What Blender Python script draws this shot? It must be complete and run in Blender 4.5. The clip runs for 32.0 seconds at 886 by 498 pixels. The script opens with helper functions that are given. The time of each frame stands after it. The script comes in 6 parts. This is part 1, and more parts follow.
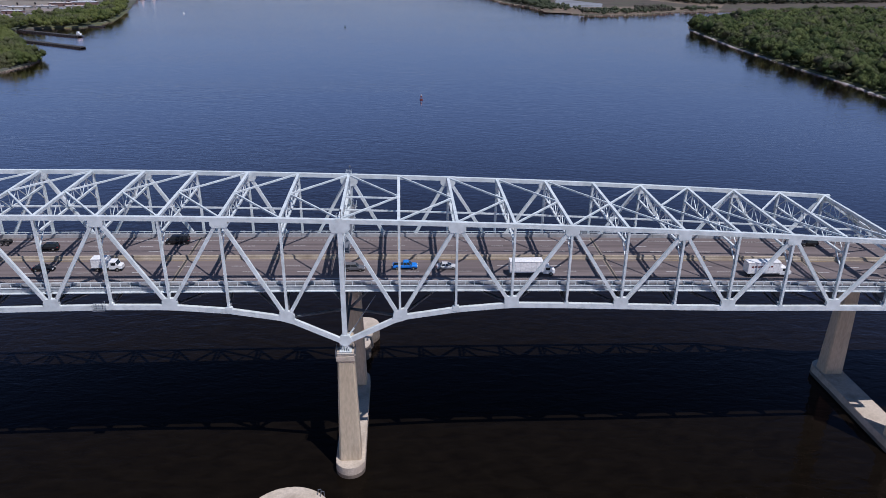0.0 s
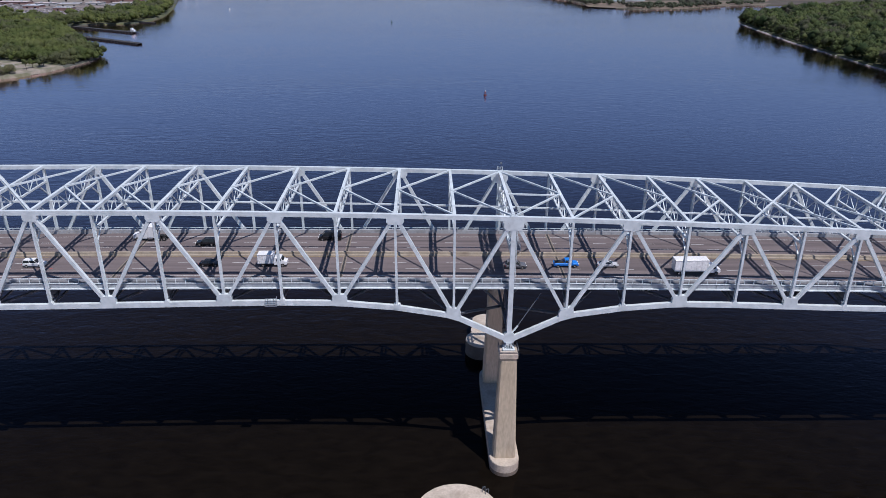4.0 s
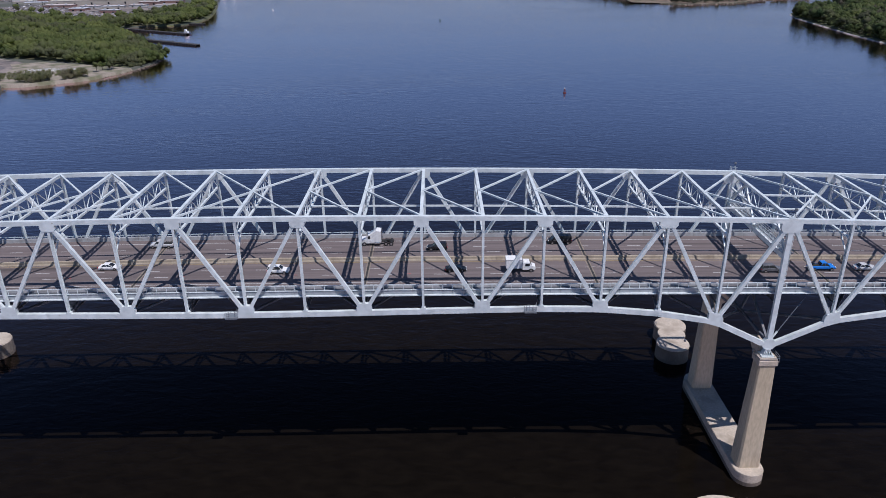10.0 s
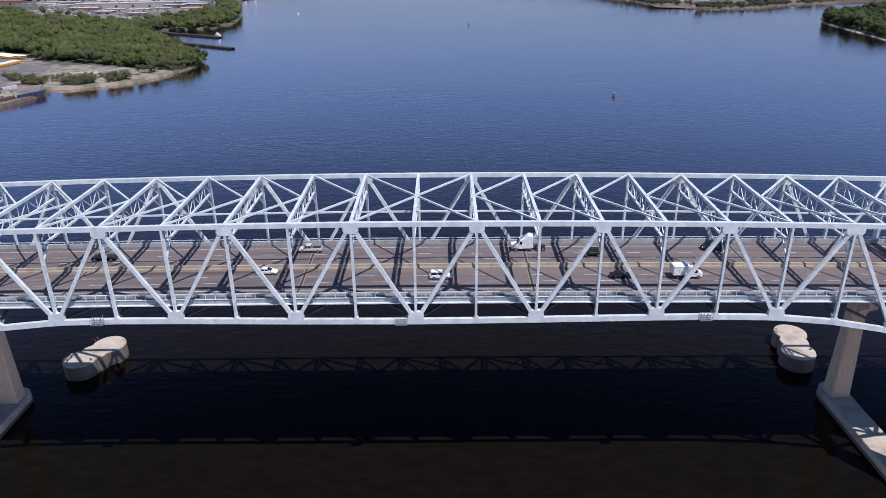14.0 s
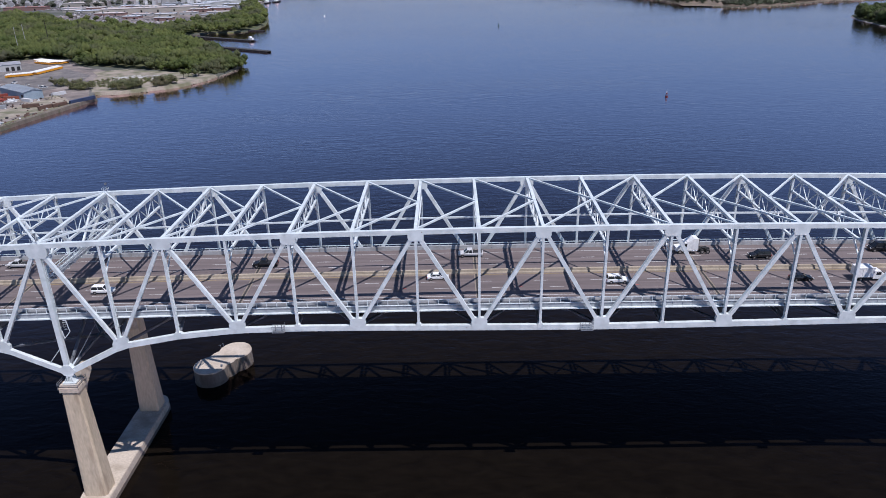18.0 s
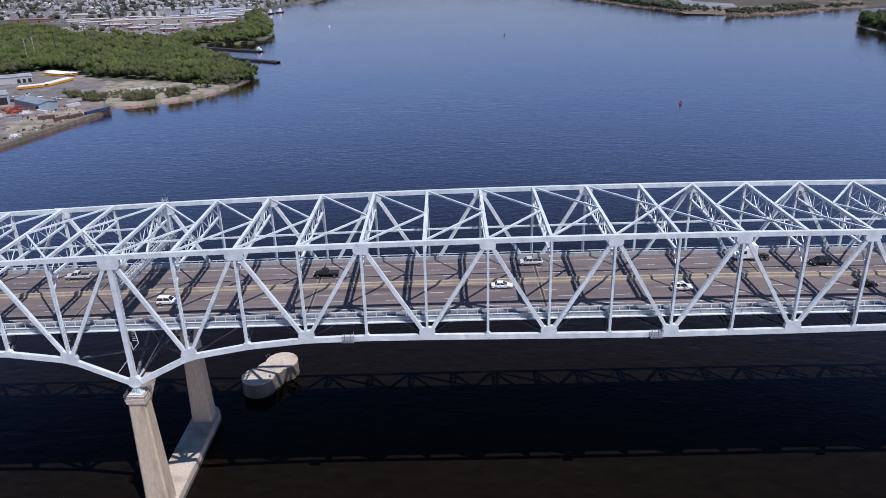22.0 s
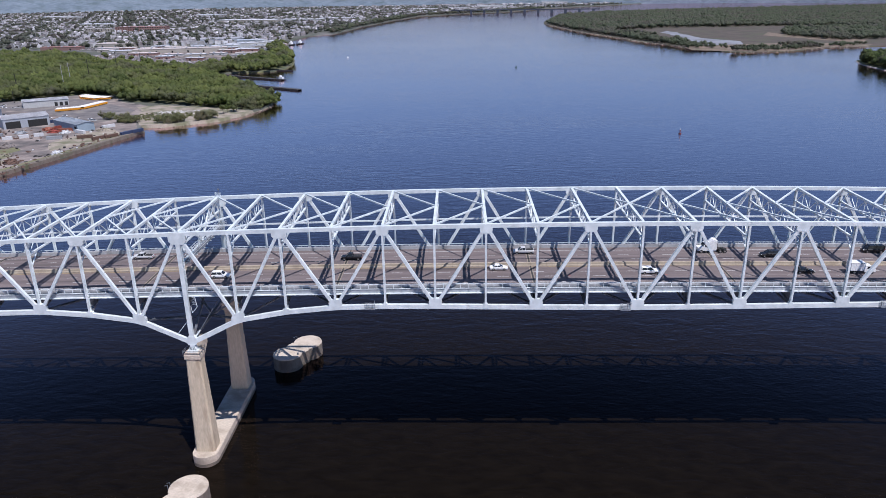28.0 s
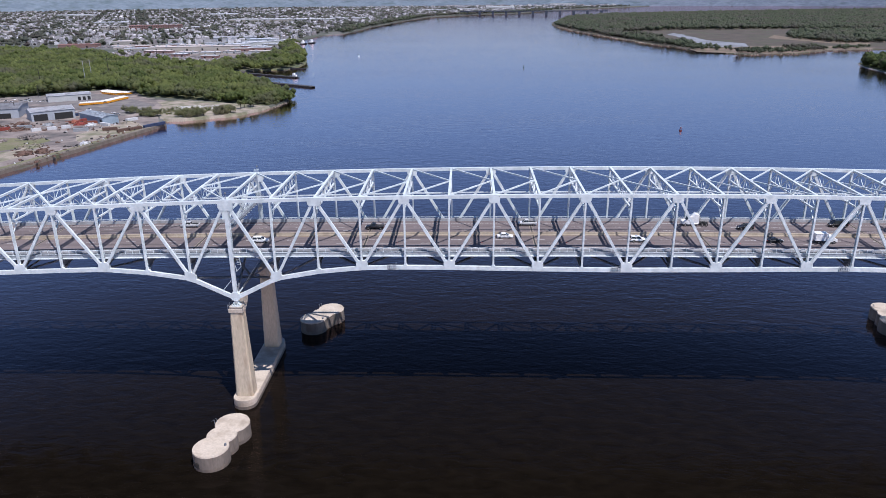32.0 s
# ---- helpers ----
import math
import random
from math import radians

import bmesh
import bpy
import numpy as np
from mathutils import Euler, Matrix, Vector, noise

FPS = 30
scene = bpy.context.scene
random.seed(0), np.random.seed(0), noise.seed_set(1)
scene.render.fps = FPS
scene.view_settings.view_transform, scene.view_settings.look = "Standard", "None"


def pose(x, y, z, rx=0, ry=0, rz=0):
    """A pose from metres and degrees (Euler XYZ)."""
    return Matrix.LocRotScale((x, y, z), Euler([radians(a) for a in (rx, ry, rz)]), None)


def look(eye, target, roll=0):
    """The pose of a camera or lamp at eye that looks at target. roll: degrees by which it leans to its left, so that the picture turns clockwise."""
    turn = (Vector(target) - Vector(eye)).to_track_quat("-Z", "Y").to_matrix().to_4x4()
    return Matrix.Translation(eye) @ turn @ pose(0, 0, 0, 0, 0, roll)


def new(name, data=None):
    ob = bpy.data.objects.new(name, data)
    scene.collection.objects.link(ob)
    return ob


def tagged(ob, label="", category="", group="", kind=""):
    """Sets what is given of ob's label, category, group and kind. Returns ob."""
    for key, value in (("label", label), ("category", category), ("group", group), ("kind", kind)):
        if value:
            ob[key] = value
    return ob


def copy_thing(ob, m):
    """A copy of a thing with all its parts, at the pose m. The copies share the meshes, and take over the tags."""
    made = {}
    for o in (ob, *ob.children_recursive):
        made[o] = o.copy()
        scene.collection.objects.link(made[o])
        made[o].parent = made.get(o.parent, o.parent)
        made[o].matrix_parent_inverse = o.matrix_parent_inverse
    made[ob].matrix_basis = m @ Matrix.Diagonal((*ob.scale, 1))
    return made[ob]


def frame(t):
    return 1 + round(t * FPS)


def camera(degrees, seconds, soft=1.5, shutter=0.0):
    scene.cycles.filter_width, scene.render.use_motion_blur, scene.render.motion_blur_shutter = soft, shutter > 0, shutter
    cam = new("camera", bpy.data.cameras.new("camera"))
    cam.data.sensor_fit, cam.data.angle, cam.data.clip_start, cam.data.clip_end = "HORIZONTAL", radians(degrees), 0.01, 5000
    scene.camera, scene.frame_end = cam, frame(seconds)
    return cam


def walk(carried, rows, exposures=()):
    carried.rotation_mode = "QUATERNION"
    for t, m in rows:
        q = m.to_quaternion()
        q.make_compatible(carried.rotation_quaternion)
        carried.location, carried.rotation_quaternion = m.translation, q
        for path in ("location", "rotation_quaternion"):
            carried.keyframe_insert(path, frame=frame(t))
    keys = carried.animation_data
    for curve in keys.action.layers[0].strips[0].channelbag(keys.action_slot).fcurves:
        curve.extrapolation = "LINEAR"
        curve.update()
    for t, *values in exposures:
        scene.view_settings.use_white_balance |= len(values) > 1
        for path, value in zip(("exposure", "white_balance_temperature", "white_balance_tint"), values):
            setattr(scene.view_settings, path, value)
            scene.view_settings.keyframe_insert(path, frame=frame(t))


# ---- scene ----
cam = camera(63.69, 32.0, soft=0.82)
# seconds, x, y, z, yaw, pitch, roll
PATH = [
    (0, 12.96, -139.64, 116.71, -3.575, -23.234, 0.641),
    (0.5, 9.80, -139.45, 116.83, -3.520, -23.358, 0.655),
    (0.6, 9.11, -139.43, 116.84, -3.520, -23.358, 0.655),
    (0.9, 7.06, -139.37, 116.86, -2.157, -23.420, 0.601),
    (1, 6.37, -139.35, 116.87, -2.157, -23.420, 0.601),
    (1.5, 2.64, -139.17, 116.80, -2.024, -23.483, 0.542),
    (2, -1.32, -138.83, 116.70, -1.945, -23.507, 0.529),
    (2.5, -5.45, -138.50, 116.65, -1.846, -23.549, 0.472),
    (3, -9.65, -138.17, 116.64, -1.703, -23.570, 0.388),
    (3.5, -13.92, -137.83, 116.62, -1.578, -23.602, 0.294),
    (5.5, -31.84, -136.27, 116.41, -1.165, -23.616, 0.016),
    (6, -36.30, -135.93, 116.47, -0.991, -23.681, -0.113),
    (6.5, -40.78, -135.22, 116.43, -0.906, -23.710, -0.260),
    (7, -45.21, -134.57, 116.40, -0.795, -23.757, -0.358),
    (7.5, -49.57, -134.03, 116.38, -0.650, -23.784, -0.464),
    (8, -53.83, -133.58, 116.38, -0.485, -23.788, -0.566),
    (8.5, -57.96, -133.14, 116.38, -0.388, -23.781, -0.625),
    (9, -62.03, -132.75, 116.34, -0.287, -23.835, -0.727),
    (9.5, -66.07, -132.33, 116.23, -0.228, -23.763, -0.695),
    (10, -70.25, -131.86, 116.17, -0.195, -23.757, -0.675),
    (10.5, -74.54, -131.41, 116.19, -0.152, -23.722, -0.651),
    (11, -78.89, -131.00, 116.20, -0.112, -23.675, -0.627),
    (11.5, -83.23, -130.64, 116.12, -0.054, -23.604, -0.606),
    (12, -87.57, -130.44, 116.02, -0.012, -23.522, -0.575),
    (12.5, -91.92, -130.33, 115.98, 0.000, -23.404, -0.515),
    (13, -96.32, -130.19, 115.95, 0.031, -23.466, -0.632),
    (13.5, -100.72, -129.77, 115.88, 0.110, -23.380, -0.509),
    (14, -105.09, -129.41, 115.87, 0.143, -23.435, -0.507),
    (14.5, -109.46, -129.10, 115.93, 0.174, -23.527, -0.538),
    (16.5, -127.62, -127.77, 116.05, 0.349, -23.531, -0.807),
    (17, -132.17, -127.56, 116.13, 0.499, -23.487, -0.967),
    (17.5, -136.73, -127.42, 116.18, 0.652, -23.415, -1.114),
    (18, -141.14, -127.31, 116.17, 0.771, -23.344, -1.231),
    (18.5, -145.23, -127.26, 116.15, 0.780, -23.262, -1.354),
    (19, -148.69, -127.26, 116.20, 0.681, -23.244, -1.445),
    (19.5, -151.12, -127.32, 116.37, 0.677, -23.135, -1.566),
    (20, -152.79, -127.29, 116.49, 0.627, -23.057, -1.631),
    (20.5, -153.96, -127.15, 116.54, 0.610, -22.998, -1.675),
    (21, -154.75, -127.07, 116.60, 0.610, -22.943, -1.660),
    (21.5, -155.26, -127.17, 116.66, 0.595, -22.856, -1.621),
    (22, -155.58, -127.55, 116.66, 0.561, -22.659, -1.532),
    (22.5, -155.79, -128.46, 116.60, 0.551, -22.501, -1.456),
    (23, -155.90, -129.89, 116.52, 0.586, -22.553, -1.362),
    (23.5, -155.89, -132.13, 116.75, 0.650, -22.516, -1.288),
    (24, -155.80, -134.71, 116.96, 0.742, -22.582, -1.228),
    (24.5, -155.61, -137.55, 117.11, 0.839, -22.739, -1.137),
    (26.5, -154.45, -149.91, 117.51, 1.238, -20.490, -0.978),
    (26.75, -154.38, -151.57, 117.60, 1.372, -21.974, -0.977),
    (27, -154.31, -153.22, 117.68, 1.372, -21.974, -0.977),
    (27.5, -154.24, -156.62, 117.80, 1.468, -22.162, -0.902),
    (27.8, -154.26, -158.73, 117.85, 1.484, -20.154, -0.839),
    (28, -154.26, -160.14, 117.89, 1.484, -20.154, -0.839),
    (28.5, -154.31, -163.68, 117.99, 1.563, -20.286, -0.809),
    (29, -154.37, -167.16, 118.07, 1.653, -20.429, -0.742),
    (29.5, -154.47, -170.63, 118.14, 1.743, -20.603, -0.743),
    (30, -154.62, -174.09, 118.19, 1.831, -20.761, -0.682),
    (30.1, -154.66, -174.77, 118.19, 1.831, -20.761, -0.682),
    (30.4, -154.78, -176.80, 118.20, 1.847, -19.775, -0.619),
    (30.5, -154.82, -177.48, 118.21, 1.847, -19.775, -0.619),
    (31, -155.07, -180.86, 118.19, 1.913, -19.882, -0.599),
    (31.5, -155.32, -184.04, 118.12, 1.956, -20.055, -0.580),
    (32, -155.66, -186.84, 117.95, 2.006, -20.072, -0.456),
]


def flown(x, y, z, yaw, pitch, roll):
    return Matrix.Translation((x, y, z)) @ pose(0, 0, 0, 90 + pitch, 0, yaw) @ pose(0, 0, 0, 0, 0, roll)


walk(cam, [(r[0], flown(*r[1:])) for r in PATH], exposures=[(t, s, 5780, 17) for t, s in ((0, -0.38), (3, -0.34), (6, -0.29), (9, -0.37), (11, -0.39), (11.9, -0.01), (13, 0.03), (14, -0.10), (19, -0.14), (24, -0.11), (28, 0.04), (32, 0.10))])

# ---- light ----
SUN_WAY = Vector((0.31, -0.37, 1.0)).normalized()
world = bpy.data.worlds.new("world")
scene.world = world
world.use_nodes = True
sky = world.node_tree.nodes.new("ShaderNodeTexSky")
sky.sky_type, sky.sun_disc = "NISHITA", False
sky.sun_elevation, sky.sun_rotation = math.asin(SUN_WAY.z), math.atan2(SUN_WAY.x, SUN_WAY.y)
sky.altitude, sky.air_density, sky.dust_density, sky.ozone_density = 50, 1.05, 0.1, 9.0
world.node_tree.links.new(sky.outputs[0], world.node_tree.nodes["Background"].inputs[0])
world.node_tree.nodes["Background"].inputs[1].default_value = 0.084
sun = new("sun", bpy.data.lights.new("sun", "SUN"))
sun.data.energy, sun.data.angle, sun.data.color = 5.0, radians(0.5), (1.0, 0.93, 0.83)
sun.matrix_world = look(SUN_WAY * 400, (0, 0, 0))


# ---- materials ----
def mat(name, a, b, size=1.0, fine=0.1, rough=0.6, metal=0.0, bump=0.0, c=None, stain=6.0, island=0.0, spec=0.5, stretch=(1, 1, 1), level=0.5, spots=None):
    """Two colours mixed by coarse and fine noise, a third as patches, tinted piece by piece."""
    m = bpy.data.materials.new(name)
    m.use_nodes = True
    nt = m.node_tree
    n, l = nt.nodes, nt.links
    p = n["Principled BSDF"]
    p.inputs["Roughness"].default_value, p.inputs["Metallic"].default_value = rough, metal
    p.inputs["Specular IOR Level"].default_value = spec
    geo = n.new("ShaderNodeNewGeometry")
    mapping = n.new("ShaderNodeMapping")
    mapping.inputs["Scale"].default_value = stretch
    l.new(geo.outputs["Position"], mapping.inputs[0])

    def noise_at(s, detail=3.0):
        t = n.new("ShaderNodeTexNoise")
        t.inputs["Scale"].default_value, t.inputs["Detail"].default_value = 1.0 / s, detail
        l.new(mapping.outputs[0], t.inputs["Vector"])
        return t.outputs["Fac"]

    def mixed(f, x, y):
        k = n.new("ShaderNodeMix")
        k.data_type = "RGBA"
        if isinstance(f, float):
            k.inputs[0].default_value = f
        else:
            l.new(f, k.inputs[0])
        for slot, v in ((6, x), (7, y)):
            if isinstance(v, tuple):
                k.inputs[slot].default_value = (*v, 1)
            else:
                l.new(v, k.inputs[slot])
        return k.outputs[2]

    def ramp(f, lo, hi):
        r = n.new("ShaderNodeMapRange")
        r.inputs[1].default_value, r.inputs[2].default_value = lo, hi
        l.new(f, r.inputs[0])
        return r.outputs[0]

    col = mixed(ramp(noise_at(size), 0.3, 0.7), a, b)
    small = noise_at(fine, 2.0)
    hsv = n.new("ShaderNodeHueSaturation")
    l.new(col, hsv.inputs["Color"])
    l.new(ramp(small, 0.0, 1.0), hsv.inputs["Value"])
    col = mixed(0.55, hsv.outputs[0], col)
    bright = n.new("ShaderNodeHueSaturation")
    bright.inputs["Value"].default_value = 1.35
    l.new(col, bright.inputs["Color"])
    col = bright.outputs[0]
    if c:
        col = mixed(ramp(noise_at(stain, 5.0), level, level + 0.2), col, c)
    if spots:
        col = mixed(ramp(noise_at(0.45, 4.0), 0.70, 0.78), col, spots)
        col = mixed(ramp(noise_at(1.6, 2.0), 0.60, 1.1), col, tuple(v * 0.6 for v in a))
    if island:
        h = n.new("ShaderNodeHueSaturation")
        l.new(col, h.inputs["Color"])
        l.new(ramp(geo.outputs["Random Per Island"], -1.0, 1.0), h.inputs["Hue"])
        h.inputs["Hue"].default_value = 0.5
        for link in list(h.inputs["Hue"].links):
            l.remove(link)
        r = n.new("ShaderNodeMapRange")
        r.inputs[3].default_value, r.inputs[4].default_value = 1 - island, 1 + island
        l.new(geo.outputs["Random Per Island"], r.inputs[0])
        l.new(r.outputs[0], h.inputs["Value"])
        col = h.outputs[0]
    l.new(col, p.inputs["Base Color"])
    if bump:
        bm_ = n.new("ShaderNodeBump")
        bm_.inputs["Strength"].default_value, bm_.inputs["Distance"].default_value = 0.6, bump
        l.new(small, bm_.inputs["Height"])
        l.new(bm_.outputs[0], p.inputs["Normal"])
    return m


STEEL = mat("painted_steel", (0.588, 0.642, 0.648), (0.640, 0.692, 0.695), 14.0, 2.5, 0.42, c=(0.50, 0.56, 0.565), stain=3.0, level=0.54, spots=(0.22, 0.17, 0.13))
# weathered steel; under the deck its dark tone stands in for shade
STEEL_OLD_SHADED = mat("weathered_shaded_steel", (0.10, 0.11, 0.13), (0.16, 0.175, 0.20), 3.0, 0.5, 0.6, c=(0.22, 0.18, 0.15), stain=2.0, level=0.6)
RUST = mat("rusty_steel", (0.085, 0.05, 0.038), (0.135, 0.08, 0.058), 1.5, 0.2, 0.8)
CONCRETE = mat("pier_concrete", (0.445, 0.365, 0.255), (0.505, 0.425, 0.310), 5.0, 0.4, 0.85, bump=0.03, c=(0.30, 0.215, 0.14), stain=3.5, level=0.58, stretch=(1, 1, 0.25))
CAP_CONCRETE = mat("cap_concrete", (0.45, 0.38, 0.30), (0.51, 0.44, 0.36), 4.0, 0.5, 0.9, bump=0.03, c=(0.32, 0.265, 0.205), stain=5.0)
# cell sides: stains, plus the shade below the caps put into a darker base
CELL_SIDE = mat("shaded_stained_concrete", (0.13, 0.108, 0.088), (0.19, 0.16, 0.13), 3.0, 0.4, 0.9, bump=0.03, c=(0.12, 0.095, 0.075), stain=2.5, stretch=(1, 1, 0.3))
WET = mat("tide_stained_concrete", (0.10, 0.085, 0.07), (0.16, 0.13, 0.10), 2.0, 0.3, 0.6, bump=0.03)
PARAPET = mat("parapet_concrete", (0.36, 0.37, 0.38), (0.43, 0.43, 0.43), 6.0, 0.4, 0.85, c=(0.28, 0.28, 0.28), stain=2.5)
ASPHALT = mat("asphalt", (0.113, 0.092, 0.090), (0.178, 0.146, 0.142), 1.9, 0.35, 0.9, c=(0.080, 0.066, 0.065), stain=3.2, stretch=(0.03, 1, 1), level=0.54)
MEDIAN = mat("median_concrete", (0.34, 0.285, 0.21), (0.40, 0.34, 0.26), 3.0, 0.3, 0.85, c=(0.26, 0.21, 0.155), stain=4.0)
WHITE_LINE = mat("road_paint", (0.42, 0.41, 0.40), (0.6, 0.6, 0.58), 1.2, 0.2, 0.8)
YELLOW_LINE = mat("yellow_paint", (0.24, 0.18, 0.07), (0.34, 0.25, 0.10), 1.2, 0.2, 0.8)
FASCIA = mat("grey_fascia_plate", (0.29, 0.315, 0.335), (0.35, 0.38, 0.40), 8.0, 1.0, 0.5, c=(0.33, 0.35, 0.37), stain=3.0, level=0.56)
# catwalk grating kept dark: the shade behind the rail is in its tone
GRATE = mat("shaded_grating", (0.10, 0.11, 0.12), (0.15, 0.16, 0.18), 2.0, 0.3, 0.7)
JOINT = mat("joint_rubber", (0.03, 0.03, 0.03), (0.05, 0.045, 0.04), 1.0, 0.2, 0.8)
JOINT_STEEL = mat("worn_joint_steel", (0.19, 0.155, 0.125), (0.26, 0.215, 0.17), 1.5, 0.2, 0.7)
BLACK = mat("black_rubber", (0.015, 0.015, 0.015), (0.025, 0.025, 0.025), 0.5, 0.1, 0.8)
GLASS_DARK = mat("tinted_glass", (0.012, 0.014, 0.018), (0.02, 0.022, 0.026), 1.0, 0.3, 0.08)
CHROME = mat("bright_metal", (0.5, 0.5, 0.5), (0.6, 0.6, 0.6), 0.5, 0.1, 0.25, metal=0.9)
LAMP_WHITE = mat("headlamp", (0.7, 0.7, 0.68), (0.8, 0.8, 0.78), 0.5, 0.1, 0.15)
RED_LINE = mat("red_road_paint", (0.34, 0.06, 0.05), (0.42, 0.09, 0.08), 0.6, 0.2, 0.8)
LAMP_RED = mat("tail_lamp", (0.35, 0.02, 0.02), (0.45, 0.03, 0.03), 0.5, 0.1, 0.2)
DIRT = mat("yard_dirt", (0.165, 0.135, 0.122), (0.285, 0.242, 0.215), 13.0, 2.0, 0.95, c=(0.085, 0.078, 0.074), stain=19.0, level=0.46)
ASH = mat("dark_yard", (0.105, 0.098, 0.096), (0.190, 0.172, 0.162), 12.0, 1.5, 0.95, c=(0.235, 0.21, 0.18), stain=15.0, level=0.53)
SAND = mat("sandy_shore", (0.24, 0.205, 0.16), (0.33, 0.285, 0.23), 10.0, 1.0, 0.95, c=(0.145, 0.145, 0.085), stain=12.0, level=0.45)
SOIL = mat("woodland_floor", (0.07, 0.085, 0.035), (0.11, 0.11, 0.05), 15.0, 2.0, 0.95, c=(0.15, 0.12, 0.08), stain=40.0, level=0.57)
FORESHORE = mat("brown_foreshore", (0.15, 0.11, 0.08), (0.21, 0.16, 0.12), 14.0, 2.0, 0.95, c=(0.10, 0.10, 0.06), stain=18.0, level=0.48)
MARSH = mat("marsh_grass", (0.056, 0.047, 0.036), (0.096, 0.077, 0.060), 34.0, 6.0, 0.95, c=(0.075, 0.078, 0.045), stain=55.0)
TOWN_GROUND = mat("town_ground", (0.060, 0.070, 0.046), (0.105, 0.105, 0.092), 45.0, 6.0, 0.95, c=(0.20, 0.185, 0.18), stain=70.0, level=0.55)
def leafy(m, share=0.4):
    """Lets part of the light pass through the leaves."""
    n, l = m.node_tree.nodes, m.node_tree.links
    p = n["Principled BSDF"]
    t, mix = n.new("ShaderNodeBsdfTranslucent"), n.new("ShaderNodeMixShader")
    l.new(p.inputs["Base Color"].links[0].from_socket, t.inputs[0])
    mix.inputs[0].default_value = share
    l.new(p.outputs[0], mix.inputs[1])
    l.new(t.outputs[0], mix.inputs[2])
    l.new(mix.outputs[0], n["Material Output"].inputs[0])
    return m


FLAT = (1, 1, 0.15)
LEAF = leafy(mat("spring_leaves", (0.137, 0.182, 0.066), (0.300, 0.332, 0.124), 34.0, 4.0, 0.8, c=(0.220, 0.222, 0.145), stain=60.0, island=0.08, spec=0.1, level=0.50, stretch=FLAT), 0.7)
LEAF_DARK = leafy(mat("dark_leaves", (0.032, 0.058, 0.025), (0.140, 0.165, 0.060), 20.0, 3.0, 0.8, c=(0.115, 0.105, 0.080), stain=26.0, island=0.12, spec=0.1, level=0.50, stretch=FLAT), 0.4)
# far and town leaves greyed and paled: distance haze mixed into their colours
LEAF_FAR = leafy(mat("hazed_far_leaves", (0.124, 0.150, 0.096), (0.180, 0.200, 0.136), 45.0, 9.0, 0.9, c=(0.180, 0.168, 0.142), stain=90.0, island=0.06, spec=0.1, level=0.46, stretch=FLAT), 0.6)
TOWN_LEAF = leafy(mat("hazed_town_leaves", (0.130, 0.142, 0.112), (0.185, 0.195, 0.150), 40.0, 9.0, 0.9, c=(0.150, 0.128, 0.122), stain=90.0, island=0.08, spec=0.1, level=0.46, stretch=FLAT), 0.55)
SCRUB = leafy(mat("scrub_leaves", (0.230, 0.250, 0.125), (0.340, 0.335, 0.190), 7.0, 2.5, 0.85, c=(0.30, 0.265, 0.195), stain=11.0, island=0.12, spec=0.1, stretch=FLAT), 0.7)
# backdrop wall: the haze of the horizon is painted as its blue-grey
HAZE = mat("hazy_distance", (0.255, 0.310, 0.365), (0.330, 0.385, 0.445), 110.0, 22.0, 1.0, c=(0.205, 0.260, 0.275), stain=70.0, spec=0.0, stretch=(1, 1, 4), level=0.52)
BARK = mat("bark", (0.07, 0.055, 0.04), (0.11, 0.09, 0.07), 1.0, 0.2, 0.9)
TIMBER = mat("wharf_timber", (0.02, 0.019, 0.02), (0.04, 0.037, 0.036), 5.0, 0.6, 0.9)
WHARF_TOP = mat("wharf_deck", (0.035, 0.034, 0.035), (0.06, 0.057, 0.055), 8.0, 0.8, 0.9)
STONE = mat("quay_stone", (0.13, 0.11, 0.088), (0.20, 0.17, 0.135), 6.0, 0.8, 0.9, c=(0.10, 0.105, 0.055), stain=8.0)


def plain(name, a, rough=0.5, k=1.18, metal=0.0, size=2.0):
    return mat(name, a, tuple(min(1.0, v * k) for v in a), size, 0.4, rough, metal)


# ---- mesh helpers ----
def slab(bm, x0, x1, y0, y1, z0, z1):
    v = [bm.verts.new(p) for p in ((x0, y0, z0), (x1, y0, z0), (x1, y1, z0), (x0, y1, z0), (x0, y0, z1), (x1, y0, z1), (x1, y1, z1), (x0, y1, z1))]
    for f in ((3, 2, 1, 0), (4, 5, 6, 7), (0, 1, 5, 4), (1, 2, 6, 5), (2, 3, 7, 6), (3, 0, 4, 7)):
        bm.faces.new([v[i] for i in f])
    return v


def beam(bm, p, q, w, h, side=None):
    """A bar from p to q, w wide along side (level by default) and h deep."""
    p, q = Vector(p), Vector(q)
    d = (q - p).normalized()
    s = Vector(side).normalized() if side else d.cross(Vector((0, 0, 1)))
    if s.length < 1e-4:
        s = Vector((1, 0, 0))
    s = (s - d * s.dot(d)).normalized()
    u = s.cross(d)
    v = [bm.verts.new(e + s * a * w / 2 + u * b * h / 2) for e in (p, q) for a, b in ((-1, -1), (1, -1), (1, 1), (-1, 1))]
    for f in ((3, 2, 1, 0), (4, 5, 6, 7), (0, 1, 5, 4), (1, 2, 6, 5), (2, 3, 7, 6), (3, 0, 4, 7)):
        bm.faces.new([v[i] for i in f])


